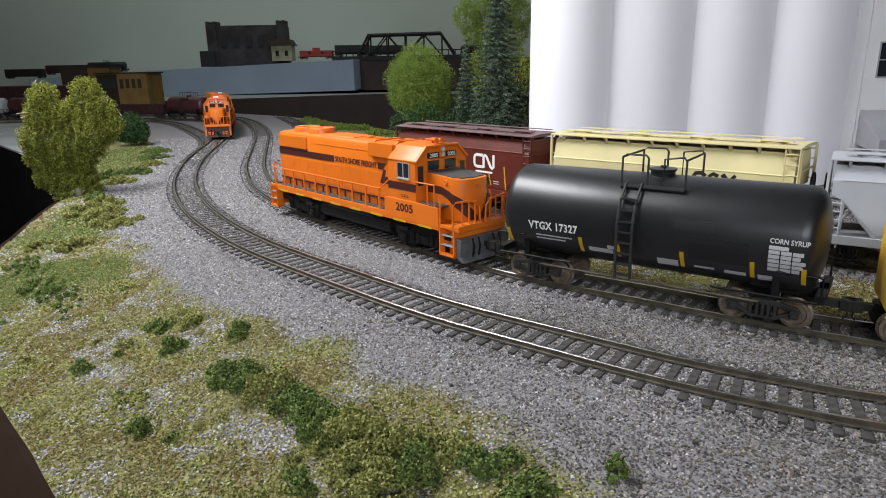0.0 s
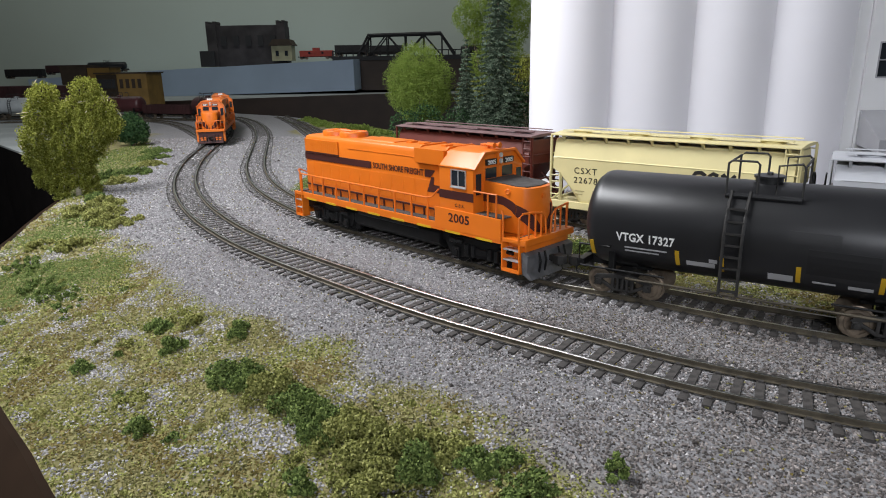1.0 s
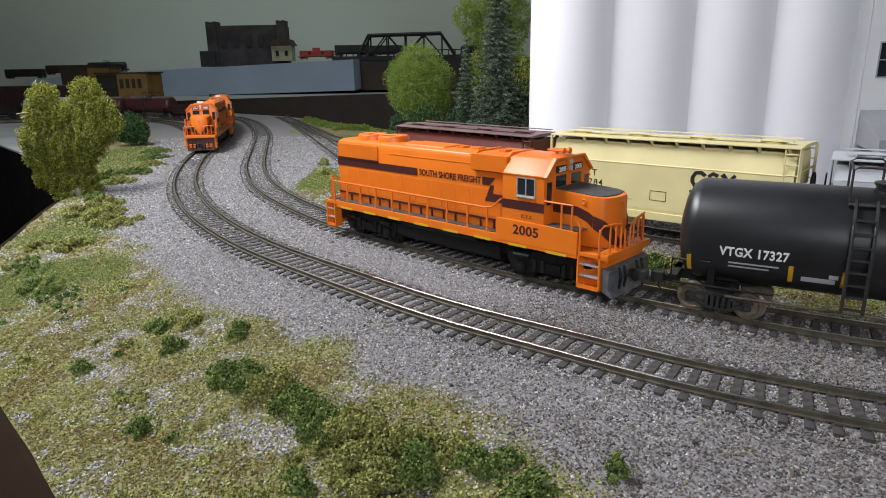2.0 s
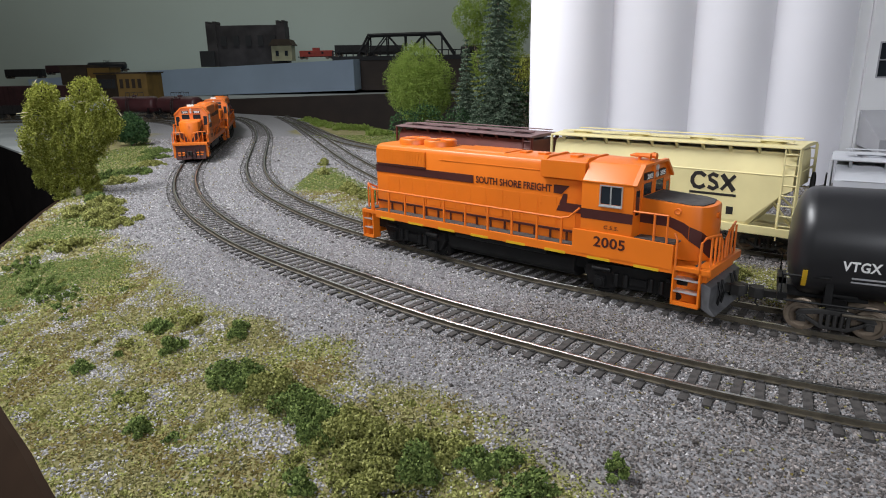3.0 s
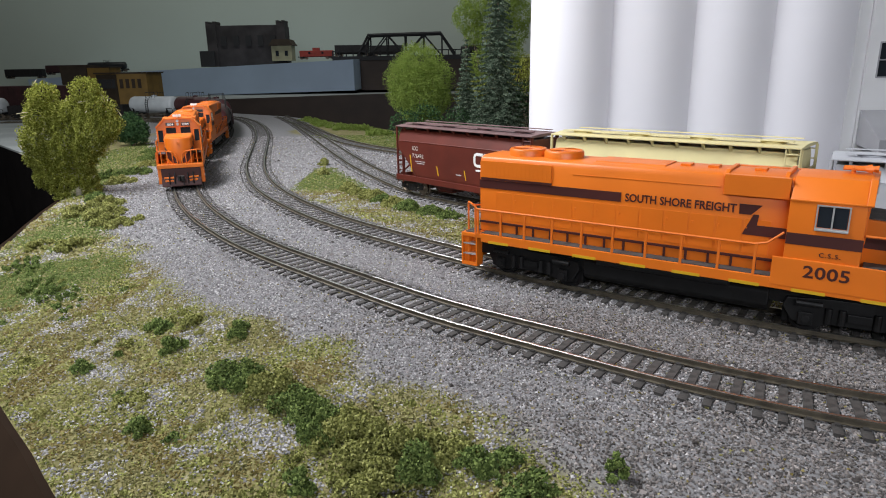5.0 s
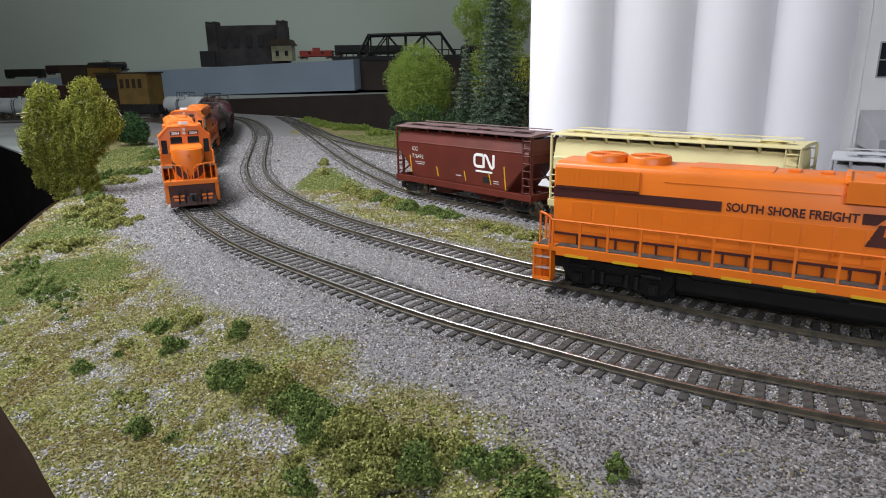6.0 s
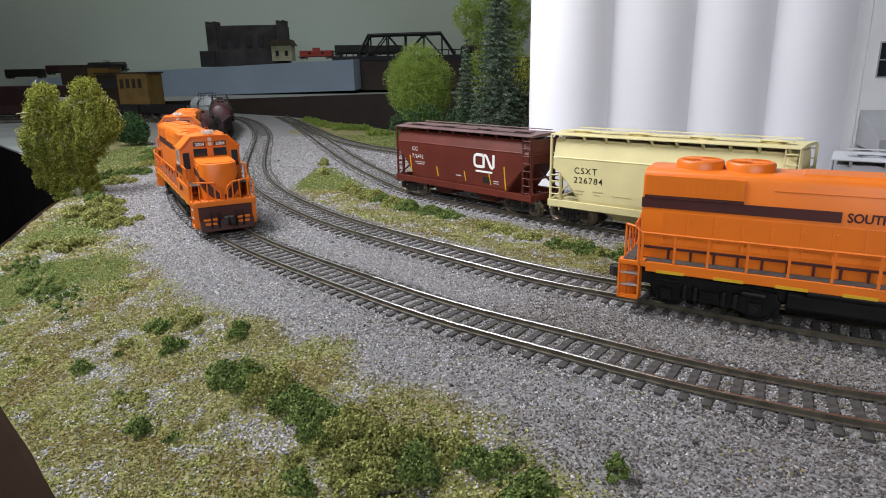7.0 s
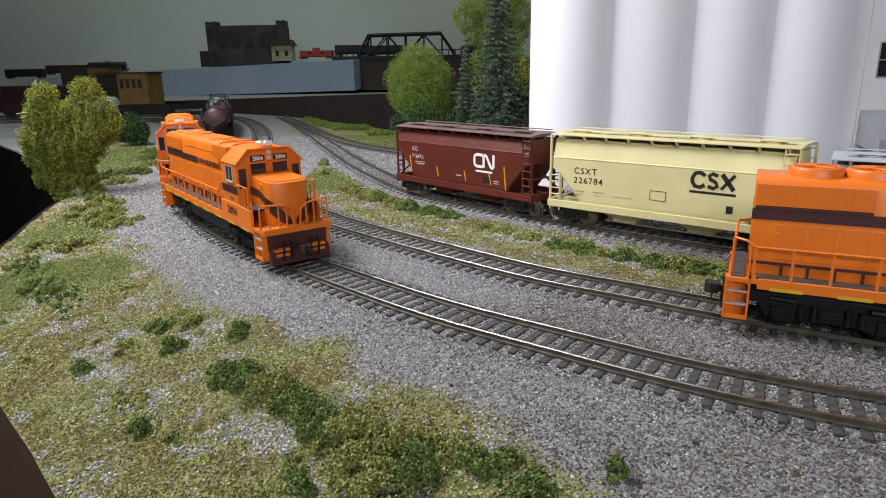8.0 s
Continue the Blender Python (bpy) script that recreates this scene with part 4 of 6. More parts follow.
    coupler(c, half + 4, 1)
    coupler(c, -half - 4, -1)
    if lettered:
        def on_shell(x0, x1, z0, z1, material, name, label=""):
            bm = bmesh.new()
            cols = []
            for k in range(5):
                z = z0 + (z1 - z0) * k / 4
                y = -math.sqrt(radius ** 2 - (z - zc) ** 2)
                cols.append([bm.verts.new((x, y * 1.006 - 0.03, z)) for x in (x0, x1)] + [bm.verts.new((x, y * 0.99, z)) for x in (x1, x0)])
            for a, b in zip(cols, cols[1:]):
                for j in range(4):
                    bm.faces.new((a[j], a[(j + 1) % 4], b[(j + 1) % 4], b[j]))
            bm.faces.new(cols[0])
            bm.faces.new(cols[-1])
            part(name, bm, material, shell, label)
        for x in (-57, -24, -8.4, 16, 40, 56):
            on_shell(x, x + 1.5, 17.6, 24.2, YELLOW, "reflector", "yellow vertical reflector")
        for x0, x1, z0, z1 in ((-20, -10, 18.6, 20.6), (-12, -9.2, 20.8, 22.4), (7.4, 15.2, 17.4, 20.2), (21, 28, 18.4, 19.2), (31.5, 38.6, 17.8, 19.2), (42.5, 47.5, 17.2, 19.4)):
            on_shell(x0, x1, z0, z1, PALE_GREY, "stencil_block", "grey stencil block")
        on_shell(19, 39.5, 22, 31, TANK_PATCH, "repaint_patch", "darker repainted patch")
        on_shell(13, 28, 32.5, 36.5, TANK_PATCH, "repaint_patch", "darker repainted patch")
        for k in range(6):
            for x0, x1 in ((45.6, 49.0), (49.4, 52.6), (53.0, 57.0 - (k % 3) * 0.8)) if k else ((45.6, 51.6),):
                on_shell(x0, x1, 30.0 - k * 1.6, 31.3 - k * 1.6, PALE_GREY, "data_stencil", "pale grey data stencil row")
        for k in range(2):
            on_shell(-43, -27 - k * 3, 22.6 - k * 1.5, 23.2 - k * 1.5, PALE_GREY, "data_stencil")
        for t in (lettering("VTGX 17327", 3.4, -46, 0, 25.6, shell, WHITE_INK, 0.80, (90, 0, 0), 0.14, 1.08), lettering("CORN SYRUP", 1.7, 45.6, 0, 32.2, shell, PALE_GREY, 0.85, (90, 0, 0), 0.06, 1.0)):
            for v in t.data.vertices:
                z = v.co.z * 1000
                v.co.y = (-math.sqrt(radius ** 2 - (z - zc) ** 2) - 0.12) * MM + v.co.y * 0.3
    tr = [freight_truck(c, -half + 13), freight_truck(c, half - 13)]
    return c, tr


def hopper(label, body_mat, roof_mat, half, top, marks=None, group="covered hopper cars on the siding"):
    """A covered hopper with curved sides, sloped end sheets, side sill, roof walk and end ladders."""
    c = thing("covered_hopper_car", label, "hopper car", group)
    z0 = 13.0
    sec = [(-15.2, z0), (-15.8, 16), (-15.9, 24), (-15.9, 30), (-15.9, 39.4), (-15.5, 40.0), (-13.2, top - 4.6), (-12.6, top - 3.4), (12.6, top - 3.4), (13.2, top - 4.6), (15.5, 40.0), (15.9, 39.4), (15.9, 30), (15.9, 24), (15.8, 16), (15.2, z0)]
    bm = bmesh.new()
    def ring(x, low):
        out = []
        for y, z in sec:
            out.append(bm.verts.new((x, y, max(z, low))))
        return out
    e = half - 3
    rings = [ring(-e, 33), ring(-e + 4, 31), ring(-e + 19, z0), ring(-e + 21, z0), ring(e - 21, z0), ring(e - 19, z0), ring(e - 4, 31), ring(e, 33)]
    n = len(sec)
    for a, b in zip(rings, rings[1:]):
        for k in range(n):
            bm.faces.new((a[k], a[(k + 1) % n], b[(k + 1) % n], b[k]))
    bm.faces.new(rings[0])
    bm.faces.new(rings[-1])
    bmesh.ops.remove_doubles(bm, verts=bm.verts, dist=0.01)
    body = part("hopper_body", bm, body_mat, c, smooth=9)
    bm = bmesh.new()
    prism(bm, [(-16.4, top - 1.3), (-16.4, top - 0.6), (-6, top + 0.3), (6, top + 0.3), (16.4, top - 0.6), (16.4, top - 1.3), (13, top - 1.5), (-13, top - 1.5)], "x", -half + 1, half - 1)
    roof = part("roof", bm, roof_mat, c, bevel=0.2)
    k = -half + 8
    while k < half - 5:
        for s in (-1, 1):
            bm = bmesh.new()
            prism(bm, [(s * 13.4, top - 4.4), (s * 15.9, top - 1.4), (s * 13.4, top - 1.4)], "x", k, k + 1.2)
            part("roof_bracket", bm, body_mat, roof)
        k += 13.2
    nh = int((2 * half - 20) / 24)
    for i in range(nh):
        x = -half + 16 + i * (2 * half - 32) / max(1, nh - 1)
        bm = bmesh.new()
        lathe(bm, [(6.2, top - 0.2), (6.2, top + 0.9), (5.4, top + 1.3), (1, top + 1.5)], 20, "z", (x, -4 if i % 2 else -4, 0))
        part("roof_hatch", bm, roof_mat, roof, smooth=40)
    bm = bmesh.new()
    for s in (-1, 1):
        box(bm, -half + 6, half - 6, *sorted((s * 7.8, s * 10.8)), top + 1.2, top + 1.5)
    part("running_board", bm, roof_mat, roof)
    bm = bmesh.new()
    for s in (-1, 1):
        ya, yb = sorted((s * 14.2, s * 16.5))
        box(bm, -half, half, ya, yb, 10.4, 14.4)
        box(bm, -half + 6, half - 6, *sorted((s * 15.2, s * 16.1)), 39.3, 39.8)
    for s in (-1, 1):
        a, b = sorted((s * (half - 2.2), s * half))
        box(bm, a, b, -15.8, 15.8, 10.4, 14.6)
        box(bm, *sorted((s * (half - 26), s * (half + 1))), -3, 3, 9.5, 13.5)
        for q in (-1, 1):
            box(bm, *sorted((s * (half - 1.6), s * (half - 0.4))), q * 15 - 0.7, q * 15 + 0.7, 14, top - 1.4)
            box(bm, *sorted((s * (half - 8.6), s * (half - 7.4))), q * 15 - 0.6, q * 15 + 0.6, 14, 33)
            tube(bm, [(s * (half - 1), q * 13, 14), (s * (half - 14), q * 7, 27)], 0.7, 6)
        tube(bm, [(s * (half - 1), -15, 24), (s * (half - 1), 15, 24)], 0.5, 6)
        tube(bm, [(s * (half - 1), -15, top - 12), (s * (half - 1), 15, top - 12)], 0.5, 6)
    part("side_sill", bm, body_mat, c, bevel=0.2)
    for s in (-1, 1):
        for q in (-1, 1):
            ladder(c, s * (half - 7.6), s * (half - 1.4), q * 15.9, 8.5, 31 if s < 0 else top - 1.4, 6 if s < 0 else 9, body_mat)
        bm = bmesh.new()
        lathe(bm, [(5.2, s * (half + 0.2)), (5.2, s * (half + 0.9)), (4.6, s * (half + 0.9)), (4.4, s * (half + 0.4)), (0.8, s * (half + 0.6))], 20, "x", (0, 8, 34))
        part("brake_wheel", bm, CAST, c)
    bm = bmesh.new()
    for x in (-half * 0.32, half * 0.32):
        ring_a = [(x - half * 0.3, -14), (x + half * 0.3, -14), (x + half * 0.3, 14), (x - half * 0.3, 14)]
        ring_b = [(x - 6, -7), (x + 6, -7), (x + 6, 7), (x - 6, 7)]
        a = [bm.verts.new((p[0], p[1], z0 + 0.2)) for p in ring_a]
        b = [bm.verts.new((p[0], p[1], 5.4)) for p in ring_b]
        for k in range(4):
            bm.faces.new((a[k], a[(k + 1) % 4], b[(k + 1) % 4], b[k]))
        bm.faces.new(b)
        bm.faces.new(a[::-1])
        box(bm, x - 7, x + 7, -7.5, 7.5, 4.4, 5.6)
    part("discharge_bay", bm, body_mat, c)
    coupler(c, half - 1, 1)
    coupler(c, -half + 1, -1)
    for x in (-half + 13, half - 13):
        freight_truck(c, x)
    return c, body


def side_y(z, top):
    """The hopper wall's y at a height, on the -y side."""
    return -float(np.interp(z, [13, 16, 24, 30, 39.4, 40.0, top - 4.6], [15.2, 15.8, 15.9, 15.9, 15.9, 15.5, 13.2]))


def mark(body, x0, x1, z0, z1, top, material, name="stencil", label="", lean=0.0):
    bm = bmesh.new()
    for a, b in ((z0, z1),):
        ya, yb = side_y(a, top), side_y(b, top)
        v = [bm.verts.new(p) for p in ((x0, ya - 0.16, a), (x1, ya - 0.16, a), (x1 + lean, yb - 0.16, b), (x0 + lean, yb - 0.16, b), (x0, ya + 0.2, a), (x1, ya + 0.2, a), (x1 + lean, yb + 0.2, b), (x0 + lean, yb + 0.2, b))]
        for f in ((0, 1, 2, 3), (7, 6, 5, 4), (0, 4, 5, 1), (1, 5, 6, 2), (2, 6, 7, 3), (3, 7, 4, 0)):
            bm.faces.new([v[i] for i in f])
    part(name, bm, material, body, label)


def side_text(body, text, size, x, z, top, material, wide=1.0, bold=0.05, space=1.05):
    ob = lettering(text, size, x, 0, z, body, material, wide, (90, 0, 0), bold, space)
    for v in ob.data.vertices:
        v.co.y = (side_y(v.co.z * 1000, top) - 0.14) * MM
    return ob


def stroke(body, pts, w, top, material, name="emblem", label=""):
    """A band of width w that follows (x, z) points on a hopper's side."""
    bm = bmesh.new()
    p = [Vector((x, z)) for x, z in pts]
    rows = []
    for i, q in enumerate(p):
        a, b = p[max(i - 1, 0)], p[min(i + 1, len(p) - 1)]
        d = (b - a).normalized()
        nrm = Vector((-d.y, d.x)) * w / 2
        row = []
        for s in (-1, 1):
            c = q + nrm * s
            row.append(bm.verts.new((c.x, side_y(c.y, top) - 0.16, c.y)))
        for s in (1, -1):
            c = q + nrm * s
            row.append(bm.verts.new((c.x, side_y(c.y, top) + 0.1, c.y)))
        rows.append(row)
    for a, b in zip(rows, rows[1:]):
        for k in range(4):
            bm.faces.new((a[k], a[(k + 1) % 4], b[(k + 1) % 4], b[k]))
    bm.faces.new(rows[0])
    bm.faces.new(rows[-1])
    part(name, bm, material, body, label)


# ---- the trains ----
loco_a, trucks_a = locomotive("2005", "bright orange diesel locomotive with maroon stripes on the middle track", 1)
loco_b, trucks_b = locomotive("2004", "bright orange diesel locomotive leading the train on the front track", 2)
loco_c, trucks_c = locomotive("2003", "orange diesel locomotive coupled behind the leading one", 0)
tank, trucks_t = tank_car("glossy black tank car with white lettering and dome railing", TANK_BLACK, 57.5, 18.9, 30.6, True, "cars of the middle train")


def box_car(label, material, half, z0=11.0, top=47.0, group="cars of the front train", ribs=8, opened=False, name="boxcar", category="freight car", trucks=True):
    c = thing(name, label, category, group)
    bm = bmesh.new()
    if opened:
        for y in (-15.5, 14.5):
            box(bm, -half, half, y, y + 1, z0, top)
        for x in (-half, half - 1):
            box(bm, x, x + 1, -14.5, 14.5, z0, top)
        box(bm, -half + 1, half - 1, -14.5, 14.5, z0, z0 + 1.5)
    else:
        prism(bm, [(-15.5, z0), (-15.5, top - 2), (-14.5, top - 1), (0, top), (14.5, top - 1), (15.5, top - 2), (15.5, z0)], "x", -half, half)
    part("body", bm, material, c, bevel=0.2)
    for k in range(ribs + 1):
        x = -half + 0.8 + k * (2 * half - 1.6) / ribs
        for s in (-1, 1):
            bm = bmesh.new()
            box(bm, x - 0.6, x + 0.6, *sorted((s * 15.3, s * 16.4)), z0 + 0.4, top - 2.2)
            part("side_rib", bm, material, c)
    bm = bmesh.new()
    box(bm, -half - 2, half + 2, -3, 3, 8, z0 + 0.2)
    part("centre_sill", bm, BLACKISH, c)
    coupler(c, half - 1, 1)
    coupler(c, -half + 1, -1)
    if trucks:
        for x in (-half + 14, half - 14):
            freight_truck(c, x)
    return c


lead_car = box_car("yellow freight car coupled beyond the black tank car", SIDE_YELLOW, 62, 11, 46, "cars of the middle train")
tank_m, _tm = tank_car("dull maroon tank car in the front train", TANK_MAROON, 52, 16.5, 28, False, "cars of the front train")
tank_n = copy_thing(tank_m, Matrix.Identity(4))
tank_o = copy_thing(tank_m, Matrix.Identity(4))
tank_g, _tg = tank_car("pale grey tank car in the front train", TANK_GREY, 52, 16.5, 28, False, "cars of the front train")
gon_a = box_car("low black gondola in the front train", CAR_DARK, 66, 11, 28, opened=True, name="gondola", ribs=12)
gon_b = box_car("low oxide red gondola in the front train", CAR_RED, 66, 11, 28, opened=True, name="gondola", ribs=12)
tank_w = copy_thing(tank_g, Matrix.Identity(4))
gon_c = copy_thing(gon_a, Matrix.Identity(4))
gon_d = copy_thing(gon_b, Matrix.Identity(4))

# cars standing on the siding by the silos
cn, cn_body = hopper("brown covered hopper car with white lettering on the siding", HOP_BROWN, HOP_BROWN_ROOF, 66, 51.0)
cn.matrix_world = ride(SIDING, 443.0, 46)
side_text(cn_body, "ICG", 3.0, -47, 33.6, 51, WHITE_INK, 0.9)
side_text(cn_body, "776492", 2.9, -47, 28.4, 51, WHITE_INK, 1.0)
for x in (-48.5, -19.5, 8, 31, 44):
    mark(cn_body, x, x + 0.9, 17.5 if x != 44 else 15.5, 24 if abs(x) < 40 else 30, 51, YELLOW, "reflector", "yellow slanted reflector", -1.4)
for x0, x1, z0, z1 in ((-44, -33, 25.6, 26.1), (-42, -34, 24.2, 24.7), (-1, 4, 20.0, 20.6), (24.5, 31, 18.0, 22.0), (34, 38.5, 19.6, 20.2), (34, 38.5, 18.2, 18.7), (18, 33, 24.6, 25.8)):
    mark(cn_body, x0, x1, z0, z1, 51, PALE_GREY if z1 - z0 < 4 and x0 != 18 else (WHITE_INK if x0 == 18 else BLACK_INK), "stencil", "small stencil bar")
# rounded two-part emblem in white
stroke(cn_body, [(24.5, 35.9), (18.6, 35.9), (17.4, 35.1), (16.9, 33.9), (16.9, 30.3), (17.6, 28.9), (18.8, 28.3), (24.4, 28.3)], 1.9, 51, WHITE_INK, "emblem", "white rounded emblem stroke")
stroke(cn_body, [(25.2, 27.7), (25.2, 35.1), (26.4, 36.1), (27.8, 35.3), (31.4, 28.9), (32.8, 28), (34, 28.9), (34, 36.7)], 1.9, 51, WHITE_INK, "emblem", "white rounded emblem stroke")

cs, cs_body = hopper("cream covered hopper car with black lettering on the siding", HOP_CREAM, HOP_CREAM, 66.8, 53.5)
cs.matrix_world = ride(SIDING, 300.5, 46)
side_text(cs_body, "CSXT", 3.6, -50, 31.2, 53.5, BLACK_INK, 1.05, 0.02, 1.2)
side_text(cs_body, "226784", 3.6, -50, 25.8, 53.5, BLACK_INK, 1.05, 0.02, 1.2)
for x0, x1, z0, z1 in ((-49, -43, 21.0, 21.6), (-38, -31, 21.2, 21.8), (-49, -44, 19.2, 19.7), (-37, -33, 19.4, 19.9), (-26, -14, 20.0, 20.4), (35.4, 38.6, 18.6, 22.4)):
    mark(cs_body, x0, x1, z0, z1, 53.5, BLACK_INK if x0 == 35.4 else FAINT_INK, "stencil", "small stencil bar")
for seg in (((-4, 26), (4.6, 26)), ((4.6, 26), (4.6, 21)), ((4.6, 21), (-4, 21)), ((-4, 21), (-4, 26))):
    stroke(cs_body, [seg[0], seg[1]], 0.3, 53.5, SHED_BROWN, "stencil_frame")
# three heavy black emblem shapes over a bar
stroke(cs_body, [(24, 36.4), (21.8, 37.9), (19.1, 37.5), (17.7, 35.2), (17.7, 33.2), (19.1, 30.9), (21.8, 30.5), (24, 31.9)], 2.0, 53.5, BLACK_INK, "emblem", "black block emblem shape")
stroke(cs_body, [(30.1, 36.8), (27.6, 37.9), (26, 36.6), (26.5, 35), (29.4, 33.5), (30.1, 31.7), (28.3, 30.4), (25.6, 31.4)], 1.9, 53.5, BLACK_INK, "emblem", "black block emblem shape")
stroke(cs_body, [(32.1, 37.9), (38.2, 30.3)], 2.3, 53.5, BLACK_INK, "emblem", "black block emblem shape")
stroke(cs_body, [(38.2, 37.9), (32.1, 30.3)], 1.6, 53.5, BLACK_INK, "emblem", "black block emblem shape")
mark(cs_body, 16.6, 39.4, 27.4, 28.6, 53.5, BLACK_INK, "emblem_bar", "black bar under the emblem")

wh, wh_body = hopper("light grey covered hopper car on the siding", HOP_GREY, HOP_GREY, 62, 49.5)
wh.matrix_world = ride(SIDING, 164.3, 44)


# ---- the grain elevator ----
def silo(x, y, r):
    s = thing("grain_silo", "tall smooth white concrete grain silo", "silo", "row of grain silos")
    bm = bmesh.new()
    lathe(bm, [(r, -4), (r, 420)], 96, "z")
    part("silo_wall", bm, SILO_WHITE, s, smooth=60)
    bm = bmesh.new()
    lathe(bm, [(r + 1, 420), (r + 1, 426), (r - 2, 428)], 48, "z")
    part("silo_roof", bm, HOUSE_GREY, s, smooth=40)
    s.location = (x * MM, y * MM, 0)


for k in range(4):
    r = 33.8 if k == 0 else 53.6
    silo((105.8, 161.4, 221, 280.6)[k], 496 + r, r)


def headhouse():
    h = thing("elevator_headhouse", "off-white elevator headhouse with a window and grey canopy", "building")
    bm = bmesh.new()
    box(bm, 313.6, 323.8, 507, 620, -4, 440)
    part("corner_column", bm, HOUSE_WHITE, h, bevel=1.6)
    bm = bmesh.new()
    for q in ((323.8, 332.4, -4, 440), (354.4, 600, -4, 440), (332.4, 354.4, -4, 78.3), (332.4, 354.4, 103.7, 440)):
        box(bm, q[0], q[1], 505, 511, q[2], q[3])
    box(bm, 323.8, 600, 535, 620, -4, 440)
    part("wall", bm, HOUSE_WHITE, h)
    w = part("window", window_frame(331.8, 355, 77.7, 104.3, 504.4), HOUSE_GREY, h, "grey-framed window")
    bm = bmesh.new()
    box(bm, 332.4, 354.4, 508, 509, 78.3, 103.7)
    part("pane", bm, GLASS, w)
    bm = bmesh.new()
    prism(bm, [(504.6, 53.9), (504.6, 27.8), (477, 23.8), (477, 33.8)], "x", 324.3, 400)
    part("canopy", bm, HOUSE_GREY, h, "grey sloped dump canopy", bevel=0.4)
    # Solid dark boxes paint the shade inside the opening.
    bm = bmesh.new()
    box(bm, 326.8, 390, 479, 484, -4, 23.8)
    box(bm, 331.8, 384, 478.6, 486, 6, 25.8)
    part("dump_opening_shade", bm, GAP_SHADE, h, "dark block painted as the dump opening's shade")
    # Dark strip painted where the silo and headhouse leave a gap.
    bm = bmesh.new()
    box(bm, 310.7, 313.3, 508, 517, -4, 440)
    part("gap_strip", bm, GAP_SHADE, h, "dark strip painted as the gap between silo and headhouse")


def window_frame(x0, x1, z0, z1, y):
    bm = bmesh.new()
    w = 1.0
    for q in ((x0, x0 + w, z0, z1), (x1 - w, x1, z0, z1), (x0 + w, x1 - w, z0, z0 + w), (x0 + w, x1 - w, z1 - w, z1), ((x0 + x1) / 2 - 0.4, (x0 + x1) / 2 + 0.4, z0 + w, z1 - w), (x0 + w, x1 - w, (z0 + z1) / 2 - 0.4, (z0 + z1) / 2 + 0.4)):
        box(bm, q[0], q[1], y, y + 1.4, q[2], q[3])
    return bm


headhouse()

# ---- across the aisle: the far layout ----
def sheet(name, top, low, material, label, category):
    """A block under a top outline of (x, y, z), down to the low z of each corner."""
    bm = bmesh.new()
    a, b = [bm.verts.new(p) for p in top], [bm.verts.new((p[0], p[1], z)) for p, z in zip(top, low)]
    bm.faces.new(a)
    bm.faces.new(b[::-1])
    for k in range(len(a)):
        bm.faces.new((a[k], a[(k + 1) % len(a)], b[(k + 1) % len(a)], b[k]))
    tagged(new(name, mesh_of(name, bm, material)), label, category, kind="structure")


sheet("far_shelf", [(-307, 2377, 125), (-1206, 2859, 101), (-1878, 3035, 72), (-1878, 3480, 80), (-307, 3480, 145)], (18, -9, -24, -24, 18), SHELF_BLUE, "upper shelf with a pale blue-grey primed face", "shelf")
sheet("far_benchtop", [(-1252, 2232, -8), (-171, 2224, 10), (914, 2216, -18), (914, 3480, -18), (-330, 3480, 10), (-1252, 3200, -8)], (-40, -40, -40, -40, -40, -40), BOARD_WHITE, "white-primed benchtop before the shelf", "benchtop")
sheet("far_fascia", [(-1252, 2222, -7), (-171, 2214, 11), (914, 2206, -17), (914, 2215.5, -17), (-171, 2223.5, 11), (-1252, 2231.5, -7)], (-600,) * 6, FASCIA_BROWN, "dark brown fascia of the far layout", "fascia")
# Solid block whose dark colour stands for the shade below the bridge.
slab("far_dark_block", -305, 900, 2570, 3480, 12, 125, FASCIA_BROWN, "solid dark block painted as the darkness under the bridge", "benchwork")


def mill():
    m = thing("stone_mill", "dark grey ruined stone mill with corner towers", "building")
    bm = bmesh.new()
    box(bm, -930, -665, 2900, 3050, 30, 190)
    part("wall", bm, STONE_DARK, m, bevel=2)
    for x0, x1 in ((-968, -928), (-682, -648)):
        bm = bmesh.new()
        box(bm, x0, x1, 2890, 2960, 30, 196)
        for k in (x0, x1 - 12):
            box(bm, k, k + 12, 2890, 2960, 196, 206)
        part("tower", bm, STONE_DARK, m, bevel=1)
    bm = bmesh.new()
    box(bm, -1000, -940, 2880, 2930, 30, 92)
    part("lean_to", bm, BRIDGE_BLACK, m, "black lean-to", bevel=2)
    for k in range(5):
        bm = bmesh.new()
        box(bm, -912 + k * 50, -890 + k * 50, 2896, 2902, 110, 150)
        part("boarded_window", bm, BRIDGE_BLACK, m)
    m.location = (0.021, -0.139, 0.081)


def tower_house():
    h = thing("interlocking_tower", "small cream two-storey signal tower with dark roof", "building")
    bm = bmesh.new()
    box(bm, -699, -618, 2850, 2920, 53, 112)
    part("wall", bm, HOUSE_YELLOW, h, bevel=0.8)
    bm = bmesh.new()
    prism(bm, [(-708, 112), (-609, 112), (-625, 136), (-690, 136)], "y", 2842, 2930)
    part("roof", bm, SHED_BROWN, h)
    for x in (-682, -645):
        bm = bmesh.new()
        box(bm, x, x + 12, 2847, 2852, 72, 92)
        part("window", bm, GLASS, h)
    h.location = (0.021, -0.138, 0.076)


